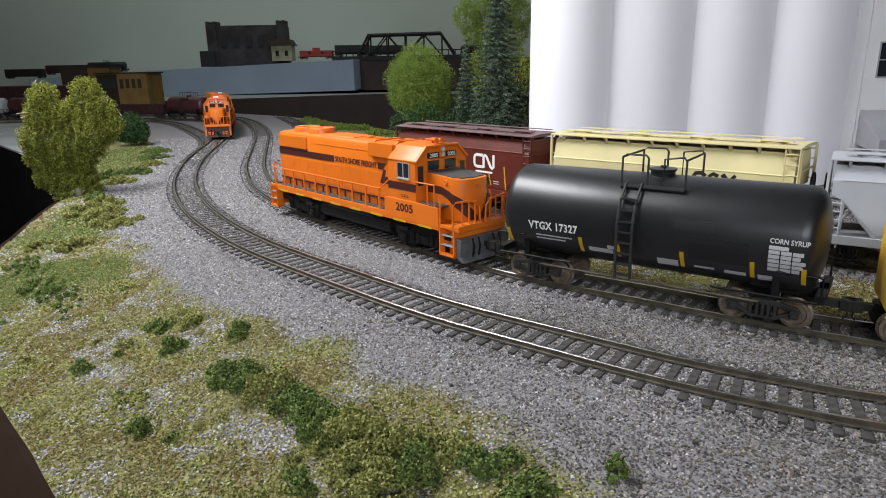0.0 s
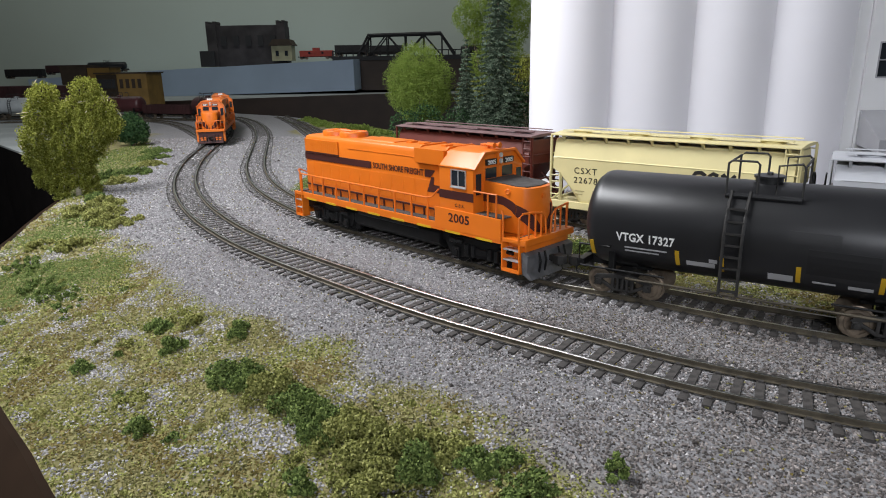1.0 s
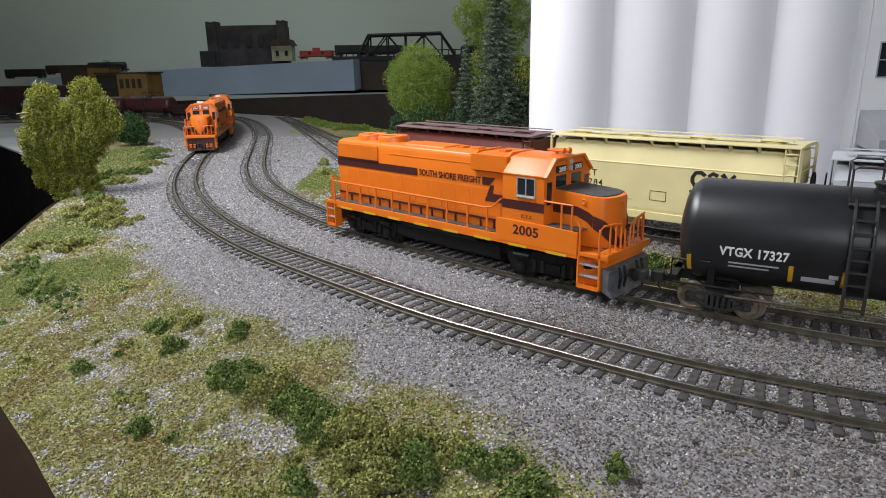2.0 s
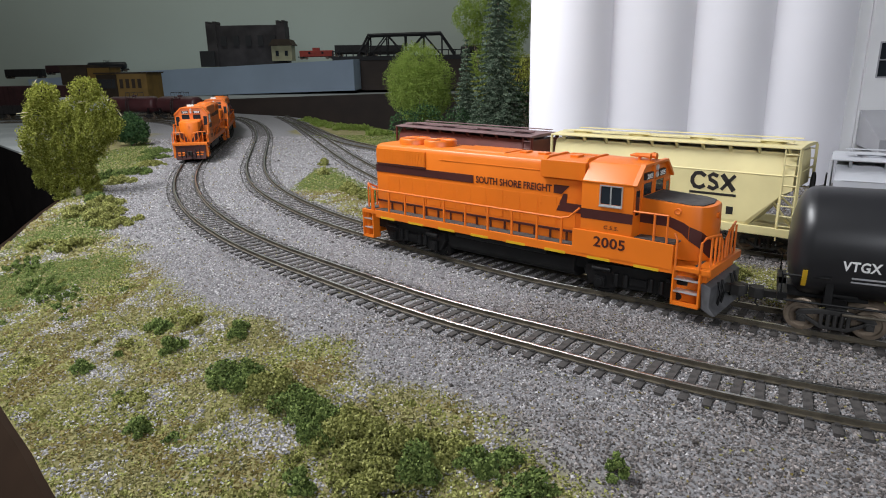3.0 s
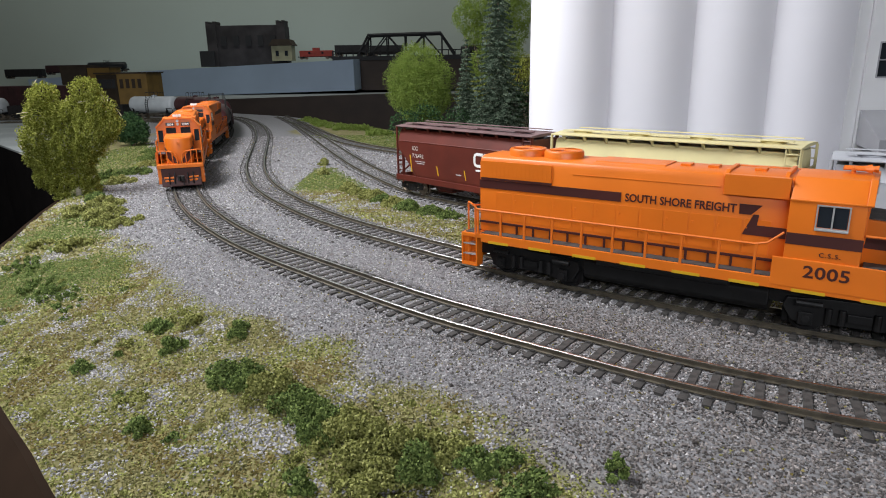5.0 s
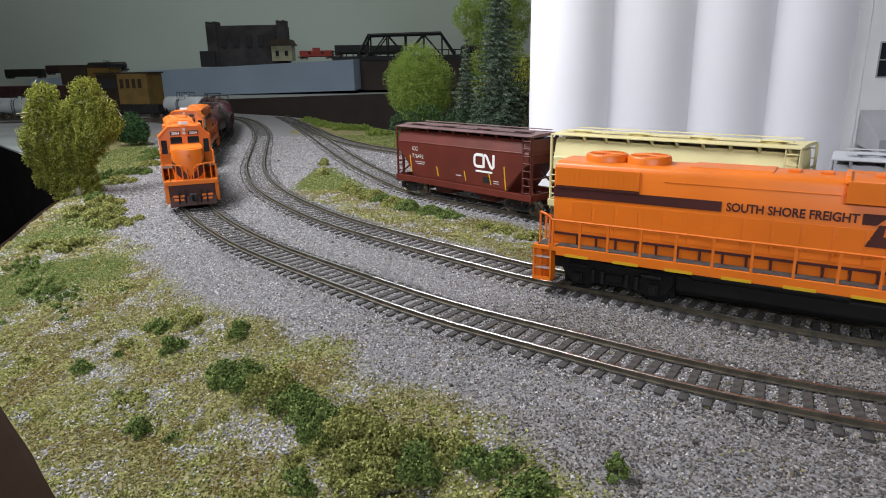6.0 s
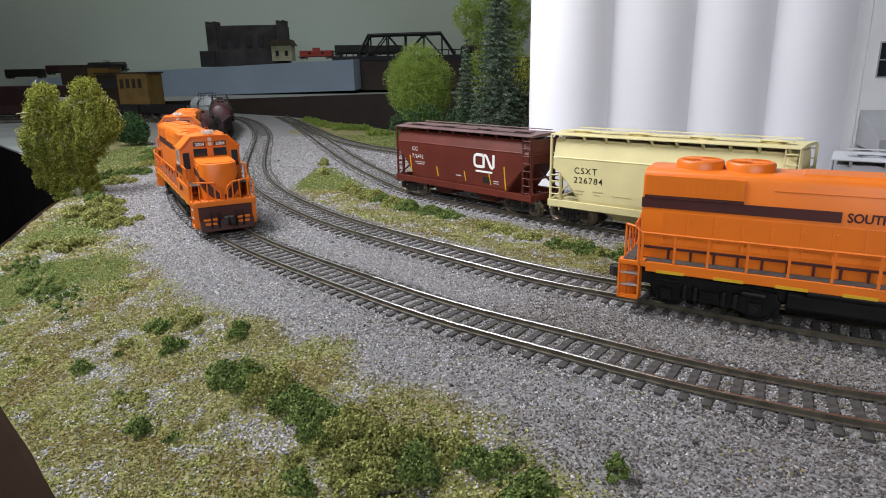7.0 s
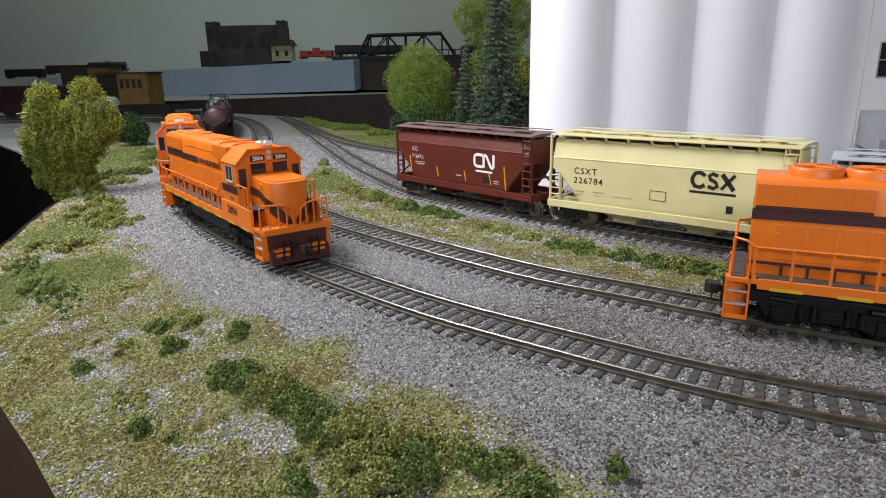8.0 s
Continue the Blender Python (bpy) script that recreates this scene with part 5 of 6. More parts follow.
def far_car(x0, x1, z, kind, material, y=2800):
    """A freight car on the far shelf, standing at height z."""
    half = (x1 - x0) / 2
    if kind == "tank":
        c, _ = tank_car("small black tank car on the far shelf", material, half - 6, 15, 29, False, "cars on the far shelf")
    elif kind == "caboose":
        c = box_car("small red caboose with cupola on the far shelf", material, half, 10, 33, "cars on the far shelf", name="caboose", category="caboose")
        bm = bmesh.new()
        box(bm, -14, 12, -12, 12, 32, 43)
        part("cupola", bm, material, c, bevel=0.4)
        for x in (-30, 22):
            bm = bmesh.new()
            box(bm, x, x + 8, -17, -15.4, 20, 28)
            part("window", bm, GLASS, c)
    else:
        c = box_car("dark open freight car on the far shelf", material, half, 11, 42, "cars on the far shelf", opened=True, name="gondola", ribs=10)
    c.location = (half * MM + x0 * MM, y * MM, z * MM)
    return c


def truss_bridge():
    b = thing("truss_bridge", "black steel through-truss bridge with braced panels", "bridge")
    bm = bmesh.new()
    for y in (2700, 2790):
        box(bm, -430, 130, y - 5, y + 5, 64, 80)
    box(bm, -430, 130, 2700, 2790, 70, 74)
    part("girder", bm, BRIDGE_BLACK, b)
    nodes = [-330, -290, -220, -150, -80, -10, 35]
    for y in (2700, 2790):
        bm = bmesh.new()
        tube(bm, [(-335, y, 76), (-290, y, 156), (-15, y, 160), (40, y, 80)], 6, 6)
        part("top_chord", bm, BRIDGE_BLACK, b)
        for k, x in enumerate(nodes[1:-1]):
            bm = bmesh.new()
            tube(bm, [(x, y, 76), (x, y, 157)], 3.4, 6)
            nx = nodes[k + 2]
            tube(bm, [(x, y, 157 if k % 2 else 76), (nx, y, 76 if k % 2 else 157)] if k < 4 else [(x, y, 157), (x, y, 76)], 3.0, 6)
            part("truss_panel", bm, BRIDGE_BLACK, b)
    for x in range(-430, 130, 26):
        bm = bmesh.new()
        box(bm, x, x + 4, 2694, 2698, 78, 100)
        part("railing_post", bm, BRIDGE_BLACK, b)
    bm = bmesh.new()
    box(bm, -430, 130, 2694, 2698, 96, 100)
    part("railing", bm, BRIDGE_BLACK, b)
    for x in (-300, -100, 60):
        bm = bmesh.new()
        box(bm, x, x + 26, 2705, 2785, -46, 66)
        part("pier", bm, STONE_DARK, b, bevel=1)
    b.location = (0.020, -0.134, 0.059)


mill()
tower_house()
truss_bridge()
far_car(-552.4, -422.5, 132.5, "caboose", CABOOSE_RED, 2664.3)
far_car(-404.6, -279.6, 139.4, "gondola", CAR_DARK, 2611)
far_car(-269.6, -139.7, 135.8, "gondola", CAR_DARK, 2610.1)
far_car(80.3, 170.3, 129.2, "tank", CAR_DARK, 2607.5)
far_car(-2008.8, -1837.3, 75.8, "gondola", CAR_DARK, 3097.2)
far_car(-1817, -1621.2, 90.2, "gondola", CAR_RED, 3096)
far_car(-1627.5, -1447.2, 98.6, "tank", TANK_BLACK, 3094.6)


def shed():
    d = thing("ochre_depot", "ochre and brown depot building with a row of windows", "building")
    bm = bmesh.new()
    prism(bm, [(-810, 1900), (-882, 1880), (-882, 2000), (-810, 2000)], "z", -62.4, 30)
    part("wall", bm, SHED_YELLOW, d, bevel=0.6)
    # Side face coloured brown for its shading beside the ochre front.
    bm = bmesh.new()
    prism(bm, [(-883, 1881), (-965, 1935), (-965, 2000), (-883, 2000)], "z", -62.4, 29)
    part("side_wall", bm, SHED_BROWN, d, "side wall painted brown for its shading", bevel=0.6)
    bm = bmesh.new()
    prism(bm, [(-806, 1898), (-882, 1875), (-970, 1932), (-970, 2006), (-806, 2006)], "z", 30, 34)
    part("roof", bm, SHED_BROWN, d)
    for k in range(4):
        u = (k + 0.7) / 5
        x, y = -882 + 72 * u, 1879.5 + 20 * u
        bm = bmesh.new()
        box(bm, x - 4, x + 4, y - 1.5, y + 2, -8, 16)
        part("window", bm, SHED_BROWN, d)
    for k in range(4):
        u = (k + 0.7) / 5
        x, y = -882 - 84 * u, 1880 + 54 * u
        bm = bmesh.new()
        box(bm, x - 6, x + 6, y - 2, y + 2, -8, 16)
        part("window", bm, BRIDGE_BLACK, d)
    for x0, x1, top, m, tag in ((-1032, -968, 48, SHED_YELLOW, "ochre rear wing"), (-1110, -1034, 52, SHED_BROWN, "brown rear wing")):
        bm = bmesh.new()
        box(bm, x0, x1, 2020, 2090, -62.4, top)
        wing = part("wing", bm, m, d, tag, bevel=0.6)
        bm = bmesh.new()
        box(bm, x0 - 3, x1 + 3, 2016, 2094, top, top + 3)
        part("wing_roof", bm, SHED_BROWN, wing)
    d.location = (0.011, -0.088, 0.060)


shed()

REAR = smooth_line([(-500, 1545), (-700, 1550), (-854.5, 1502.8), (-1121.5, 1550.4), (-1489.9, 1602.7)])
track("rear_track", REAR, "rear track on the bare board", near=40)
rack = box_car("tall dark red enclosed autorack car standing on the rear track", CAR_RED, 152, 10, 68, "standing autorack cars", ribs=26, name="autorack_car")
rack.matrix_world = ride(REAR, 480, 110)
copy_thing(rack, ride(REAR, 798, 110))


# ---- trees and bushes ----
def pieces(centres, size, rng, shape="leaf", squash=1.0):
    """Vertices and faces of many small loose pieces about the centres."""
    n = len(centres)
    if shape == "leaf":
        base = np.array([(-0.5, 0, 0), (0, -0.32, 0.12), (0.5, 0, 0), (0, 0.32, 0.12)])
        tri = np.array([(0, 1, 2), (0, 2, 3)])
    elif shape == "chip":
        base = np.array([(0.5, 0, -0.3), (-0.3, 0.45, -0.3), (-0.3, -0.45, -0.3), (0, 0, 0.5)])
        tri = np.array([(0, 2, 1), (0, 1, 3), (1, 2, 3), (2, 0, 3)])
    else:
        base = np.array([(0.5, 0, 0), (0, 0.5, 0), (-0.5, 0, 0), (0, -0.5, 0), (0, 0, 0.42), (0, 0, -0.42)])
        tri = np.array([(0, 1, 4), (1, 2, 4), (2, 3, 4), (3, 0, 4), (1, 0, 5), (2, 1, 5), (3, 2, 5), (0, 3, 5)])
    q = rng.normal(size=(n, 4))
    q /= np.linalg.norm(q, axis=1, keepdims=True)
    w, x, y, z = q.T
    rot = np.stack([1 - 2 * (y * y + z * z), 2 * (x * y - z * w), 2 * (x * z + y * w), 2 * (x * y + z * w), 1 - 2 * (x * x + z * z), 2 * (y * z - x * w), 2 * (x * z - y * w), 2 * (y * z + x * w), 1 - 2 * (x * x + y * y)], -1).reshape(n, 3, 3)
    sizes = np.asarray(size) * rng.uniform(0.65, 1.35, n) if np.ndim(size) == 0 else np.asarray(size)
    b = base[None] * (1 + rng.uniform(-0.3, 0.3, (n, len(base), 3)))
    v = np.einsum("nij,nkj->nki", rot, b) * sizes[:, None, None]
    v[..., 2] *= squash
    v += np.asarray(centres)[:, None, :]
    f = tri[None] + (np.arange(n) * len(base))[:, None, None]
    return v.reshape(-1, 3), f.reshape(-1, 3)


def blob_points(n, lobes, rng, shell=0.55):
    """Points in a union of lumpy balls (x, y, z, r), thick towards the outside."""
    w = np.array([l[3] ** 2 for l in lobes])
    idx = rng.choice(len(lobes), n, p=w / w.sum())
    d = rng.normal(size=(n, 3))
    d /= np.linalg.norm(d, axis=1, keepdims=True)
    r = rng.uniform(shell, 1, n) ** 0.6
    c = np.array([l[:3] for l in lobes])[idx]
    rad = np.array([l[3] for l in lobes])[idx]
    wob = 1 + 0.18 * np.sin(d[:, 0] * 9 + idx) * np.cos(d[:, 1] * 8 + idx * 2)
    return c + d * (r * rad * wob)[:, None]


def tree(name, label, x, y, z, trunk, crown_lobes, n, leaf, material, seed, bark=BARK, twigs=0, shape="leaf", trunk_r=2.0, size=1.0):
    trunk, crown_lobes = [[q * size for q in p] for p in trunk], [[q * size for q in p] for p in crown_lobes]
    rng = np.random.default_rng(seed)
    t = thing(name, label, "tree", "layout trees")
    bm = bmesh.new()
    tube(bm, trunk, [trunk_r * (1 - 0.7 * k / (len(trunk) - 1)) for k in range(len(trunk))], 8)
    for l in crown_lobes:
        k = min(len(trunk) - 1, max(1, int(len(trunk) * 0.5)))
        a = Vector(trunk[k - 1]).lerp(Vector(trunk[k]), rng.uniform(0, 1))
        b = Vector(l[:3])
        tube(bm, [a, a.lerp(b, 0.5) + Vector((0, 0, 2)), b], [trunk_r * 0.45, trunk_r * 0.28, 0.2], 5)
    part("trunk", bm, bark, t, smooth=60)
    pts = blob_points(n, crown_lobes, rng)
    v, f = pieces(pts, leaf * size, rng, shape)
    crown = soup("crown", v, f, material)
    crown.parent = t
    if twigs:
        tw = blob_points(twigs, crown_lobes, rng, 0.75)
        bm = bmesh.new()
        for p in tw:
            d = Vector(rng.normal(size=3)) * 2.6
            d.z = abs(d.z) * 0.7
            tube(bm, [Vector(p) - d, Vector(p) + Vector((0.5, 0.4, 0.6)), Vector(p) + d * 0.9], [0.35, 0.3, 0.12], 4)
        part("twig_spray", bm, TWIG, t, "pale bare twigs")
    t.location = (x * MM, y * MM, z * MM)
    return t


tree("birch_tree", "yellow-green model birch with pale twigs and feathery crown", -298.7, 521.3, -8, [(0, 0, -2), (1, 0, 18), (-2, 1, 40), (2, 0, 66)],
     [(-12, 0, 72, 10), (-17, 2, 58, 13), (-20, 0, 44, 13), (-26, 1, 40, 9), (-14, 2, 30, 12), (-16, 0, 20, 9), (17, 0, 75, 10), (21, 2, 62, 13), (19, 0, 48, 14), (27, 1, 52, 11), (12, 2, 38, 12), (8, 0, 28, 9), (0, 2, 50, 13), (0, 0, 38, 13), (-2, 3, 28, 12), (-4, 0, 60, 10), (6, 0, 62, 9), (0, 2, 17, 10), (-13, 0, 10, 8), (7, 1, 15, 9), (-21, 0, 16, 9), (-10, -2, 2, 6), (10, 0, 6, 7), (-24, 0, 30, 9)],
     64000, 1.35, LEAF_BIRCH, 3, BIRCH_BARK, 90, trunk_r=2.2, size=1.145)
tree("small_tree", "small dark green broadleaf tree by the tracks", -412.7, 868.1, -4, [(0, 0, -1), (0, 0, 8), (1, 0, 16)],
     [(-7, 0, 20, 11), (7, 0, 19, 11), (0, 2, 26, 10), (10, 0, 12, 8), (-11, 0, 13, 8), (0, -2, 12, 9)], 9000, 1.9, LEAF_DARK, 4, size=1.262)
tree("round_tree", "round bright green tree with a dense crown", -23.1, 728.1, -4, [(0, 0, -1), (0, 0, 30), (2, 0, 60)],
     [(0, 0, 84, 24), (-13, 0, 74, 20), (14, 0, 74, 20), (0, -6, 62, 24), (-15, 2, 58, 16), (16, 0, 56, 17), (-2, 0, 46, 17), (10, 2, 42, 12)], 45000, 1.35, LEAF_BRIGHT, 5, size=1.128)
tree("tall_tree", "tall light green tree behind the conifers", 60.1, 824.9, -4, [(0, 0, -1), (0, 0, 60), (2, 0, 150)],
     [(-22, 0, 136, 17), (-10, 4, 150, 20), (14, 0, 150, 22), (32, 0, 138, 17), (30, 3, 120, 15), (-16, 0, 118, 12), (0, 0, 115, 16), (-4, 0, 85, 20), (24, 0, 95, 16), (0, 0, 60, 22)], 30000, 1.6, LEAF_BRIGHT, 6, size=1.129)
tree("small_tree", "yellow-green shrub tree between conifers and silo", 95.1, 728.3, -4, [(0, 0, -1), (0, 0, 30), (0, 0, 60)],
     [(0, 0, 86, 12), (-4, 0, 74, 14), (6, 0, 70, 12), (-60, 0, 58, 14), (-48, 0, 66, 12)], 3600, 1.8, LEAF_BIRCH, 7, size=1.097)
tree("small_tree", "dark green tree close behind the silo edge", 85, 669.2, -4, [(0, 0, -1), (0, 0, 20), (0, 0, 50)],
     [(0, 0, 62, 13), (-3, 0, 50, 15), (4, 0, 40, 16), (-34, 4, 36, 16), (-60, 6, 34, 18), (-92, 6, 40, 16), (-112, 6, 36, 15)], 6000, 1.9, LEAF_DARK, 8, size=1.086)


def conifer(label, x, y, base, height, width, seed, layers=26):
    """A spruce: a straight trunk with whorls of drooping boughs, each bough a fan of needles."""
    rng = np.random.default_rng(seed)
    t = thing("spruce_tree", label, "tree", "layout trees")
    bm = bmesh.new()
    tube(bm, [(0, 0, -2), (0, 0, height * 0.5), (0, 0, height)], [2.2, 1.3, 0.3], 8)
    part("trunk", bm, BARK, t, smooth=60)
    pts, sz = [], []
    for k in range(layers):
        u = (k + 0.3) / layers
        z = height * (0.06 + 0.94 * u)
        reach = width * (1 - u) ** 0.85 + 1.2
        n = max(5, int(13 * (1 - u) + 5))
        a0 = rng.uniform(0, 6.28)
        for j in range(n):
            a = a0 + j * math.tau / n + rng.uniform(-0.22, 0.22)
            r = reach * rng.uniform(0.72, 1.1)
            steps_n = max(4, int(r * 1.9))
            for q in range(steps_n):
                w = (q + 0.5) / steps_n
                zz = z - 0.42 * r * w ** 1.3 + 0.12 * r * max(0, w - 0.75) * 4
                for _ in range(4):
                    side = rng.normal() * (0.9 + 1.5 * (1 - w))
                    pts.append((math.cos(a) * r * w - math.sin(a) * side, math.sin(a) * r * w + math.cos(a) * side, zz + rng.normal() * 0.7))
    v, f = pieces(np.array(pts), 2.0, rng, "leaf", 0.7)
    crown = soup("crown", v, f, NEEDLE)
    crown.parent = t
    t.location = (x * MM, y * MM, base * MM)


conifer("tall dusty green model spruce with drooping boughs", 55.5, 641.1, -4, 206.5, 33.7, 11, 40)
conifer("small dusty green spruce beside the tall one", 26.9, 683.1, -4, 124.8, 21, 12, 26)


def bush(name, label, x, y, r, h, material, seed, n=None, bit=1.0, base=None, group="foam bushes"):
    rng = np.random.default_rng(seed)
    z = hill(x, y) if base is None else base
    lobes = []
    for k in range(max(9, int(6 + r * 1.6))):
        a, d = rng.uniform(0, 6.28), math.sqrt(rng.uniform(0.0, 1.0))
        ball = min(r, h) * rng.uniform(0.26, 0.46)
        lobes.append((math.cos(a) * r * d, math.sin(a) * r * d, max(0.2, h * (1 - 0.75 * d * d) * rng.uniform(0.55, 1.05) - ball), ball))
    pts = blob_points(n or int(300 + r * r * 42), lobes, rng, 0.66)
    pts = pts[pts[:, 2] > -1.0]
    v, f = pieces(pts, bit, rng, "chip")
    ob = soup(name, v, f, material)
    ob.location = (x * MM, y * MM, z * MM)
    return tagged(ob, label, "bush", group)


rngb = random.Random(5)
for px, py, r, h, m in ((-73.1, 197.5, 8.1, 6.1, FOAM_GREEN), (-63.8, 191, 7.1, 6.1, FOAM_GREEN), (-55.6, 185.5, 8.1, 8.1, FOAM_OLIVE), (-47.4, 178, 8, 7, FOAM_GREEN), (-41.3, 170.7, 7, 7, FOAM_GREEN), (-34.2, 164.4, 9, 8, FOAM_GREEN), (-28.2, 158.2, 8.9, 8, FOAM_OLIVE),
                        (-21.2, 153, 8.9, 8.9, FOAM_OLIVE), (-15.3, 146.9, 8.9, 8.9, FOAM_OLIVE), (-23.2, 143.3, 7.9, 6.9, FOAM_OLIVE), (-9.4, 139.8, 7.9, 7.9, FOAM_GREEN), (-4.4, 149.3, 6.9, 6.9, FOAM_OLIVE), (1.5, 145.1, 6.9, 5.9, FOAM_OLIVE), (7.4, 141, 5.9, 4.9, FOAM_GREEN), (14.2, 140.7, 5.9, 3.9, FOAM_GREEN), (19.9, 127.9, 6.8, 4.9, FOAM_GREEN), (-16.3, 135.3, 7.9, 6.9, FOAM_OLIVE),
                        (40.2, 131.8, 3.1, 4.9, FOAM_GREEN), (-38.2, 138.2, 5, 6, FOAM_GREEN), (-103.8, 225, 6.2, 4.1, FOAM_GREEN), (-114.7, 241.3, 5.2, 3.1, FOAM_GREEN), (-101.9, 241.4, 6.2, 3.1, FOAM_OLIVE), (-93.5, 171.5, 4.6, 4.1, FOAM_GREEN), (-78.6, 229.5, 6.1, 3.1, FOAM_GREEN), (-133.3, 214.5, 4.1, 3.1, FOAM_GREEN)):
    bush("bush", "clump of dark green foam bush on the slope" if m == FOAM_GREEN else "clump of olive foam bush on the slope", px, py, r * 0.84, h * 1.5, m, int(px * 31 + py) % 9999, bit=0.85)
for px, py, r, h, m in ((-252.3, 471.5, 12.4, 7.9, FOAM_OLIVE), (-235.4, 440.1, 13.4, 7.8, FOAM_OLIVE), (-220.3, 415.2, 11, 6.6, FOAM_OLIVE), (-259.5, 448.8, 10.1, 6.7, FOAM_OLIVE), (-208.1, 402.3, 7.7, 5.5, FOAM_OLIVE), (-199.9, 306.6, 13.9, 2.6, FOAM_GREEN), (-183.7, 292.2, 12.8, 2.3, FOAM_GREEN), (-216.7, 330.1, 13, 2.4, FOAM_GREEN), (-234.7, 348.6, 13.1, 2.4, FOAM_GREEN), (-169.8, 277.1, 9.5, 1.9, FOAM_GREEN), (-244.4, 380, 11, 4.4, FOAM_OLIVE), (-215.8, 363.5, 9.8, 6.5, FOAM_OLIVE), (-271.5, 495.5, 11.4, 5.7, FOAM_GREEN),
                        (-288, 573.7, 13.9, 7, FOAM_OLIVE), (-298.3, 625.7, 16.4, 7, FOAM_GREEN), (-309, 679.1, 16.6, 5.9, FOAM_OLIVE), (-329.1, 735.6, 16.9, 7.2, FOAM_GREEN), (-349.9, 793.9, 17.2, 7.4, FOAM_GREEN), (-317.6, 609.8, 11.7, 8.2, FOAM_GREEN), (-203, 418.9, 3.3, 6.6, FOAM_OLIVE)):
    bush("bush", "low tuft of green ground foam by the ballast edge" if m == FOAM_GREEN else "low tuft of olive ground foam by the ballast edge", px, py, r, h, m, int(-px * 17 + py) % 9999, bit=1.05)
# small scattered tufts on the slope
rngt = random.Random(17)
for k in range(64):
    y = rngt.uniform(125, 330)
    x = along(EDGE, y) + rngt.uniform(0.06, 0.92) * (along(LIP, y) - along(EDGE, y))
    m, word = rngt.choice(((FOAM_GREEN, "green"), (FOAM_OLIVE, "olive"), (TURF_YELLOW, "yellow-green"), (TURF_YELLOW, "yellow-green"), (FOAM_OLIVE, "olive")))
    bush("grass_tuft", "tiny %s foam tuft on the turf slope" % word, x, y, rngt.uniform(1.4, 3.6), rngt.uniform(1.4, 2.8), m, 700 + k, n=rngt.randint(90, 260), bit=0.75, group="foam tufts")
# the strip between the middle track and the siding
for px, py, r, h, m in ((-77.2, 514.8, 8.7, 7.6, FOAM_OLIVE), (-52.8, 480.2, 9.7, 8.6, FOAM_OLIVE), (-35.4, 452.9, 9.6, 7.5, FOAM_OLIVE), (-22.6, 437.9, 9.5, 7.4, FOAM_GREEN), (-7.8, 422.7, 8.4, 6.3, FOAM_GREEN), (4.7, 410.3, 8.4, 6.3, FOAM_GREEN), (25.1, 379.7, 6.2, 5.2, FOAM_OLIVE), (62.7, 335.5, 7.1, 5.1, FOAM_GREEN), (74.4, 326, 8.1, 6, FOAM_GREEN), (82.1, 317, 6, 5, FOAM_OLIVE), (103, 298.7, 7, 6, FOAM_GREEN), (113.4, 292.7, 7.9, 7.9, FOAM_OLIVE), (-109.9, 594.7, 4.5, 8.9, FOAM_OLIVE), (-120.3, 658, 5.7, 9.1, FOAM_OLIVE), (-66, 498.1, 7.6, 6.5, FOAM_OLIVE), (-44, 465.4, 8.6, 6.4, FOAM_GREEN), (35.2, 370, 7.2, 4.1, FOAM_OLIVE), (49, 351.6, 7.1, 4.1, FOAM_OLIVE), (91.7, 310, 7, 6, FOAM_GREEN), (121.9, 286.9, 6.9, 6.9, FOAM_GREEN), (131.1, 278.1, 6.9, 6.9, FOAM_OLIVE)):
    bush("bush", "foam bush in the turf strip beside the siding", px, py, r, h, m, int(px * 13 + py) % 9999, bit=1.0)
for k in range(16):
    u = k / 15
    bush("bush", "bright green foam clump behind the branch track", -255.4 + 224.4 * u + rngb.uniform(-9, 9), 1226.5 - 344.8 * u + rngb.uniform(-16, 26), rngb.uniform(13, 20), rngb.uniform(7, 12), LEAF_BRIGHT, 400 + k, bit=2.2, n=700)

# ---- loose ballast and turf ----
GX, GY, GS = np.arange(-430, 430, 4.0), np.arange(56, 970, 4.0), 4.0
TURF_MAP = np.array([[turf_amount(x, y) for x in GX] for y in GY])
HILL_MAP = np.array([[hill(x, y) for x in GX] for y in GY])


def look_up(grid, x, y):
    u, v = np.clip((x - GX[0]) / GS, 0, len(GX) - 1.001), np.clip((y - GY[0]) / GS, 0, len(GY) - 1.001)
    i, j = u.astype(int), v.astype(int)
    a, b = u - i, v - j
    return (grid[j, i] * (1 - a) + grid[j, i + 1] * a) * (1 - b) + (grid[j + 1, i] * (1 - a) + grid[j + 1, i + 1] * a) * b


def from_line(line, x, y):
    """Distance across, and way along, the nearest point of a line."""
    p = np.array([q[:2] for q in line])
    across, way = np.empty(len(x)), np.empty(len(x))
    for k in range(0, len(x), 20000):
        d = (x[k:k + 20000, None] - p[None, :, 0]) ** 2 + (y[k:k + 20000, None] - p[None, :, 1]) ** 2
        i = np.clip(d.argmin(1), 1, len(p) - 2)
        t = p[i + 1] - p[i - 1]
        t /= np.linalg.norm(t, axis=1, keepdims=True)
        dx = np.stack([x[k:k + 20000], y[k:k + 20000]], 1) - p[i]
        across[k:k + 20000] = t[:, 0] * dx[:, 1] - t[:, 1] * dx[:, 0]
        way[k:k + 20000] = i * 4.0 + (dx * t).sum(1)
    return across, way


def patch(x, y, f, seed):
    return np.array([noise.noise(Vector((a * f, b * f, seed))) for a, b in zip(x, y)])


def in_view(x, y):
    return (np.abs(x) < 0.735 * y + 14) & (x > np.interp(y, [p[0] for p in EDGE], [p[1] for p in EDGE]) + 1)


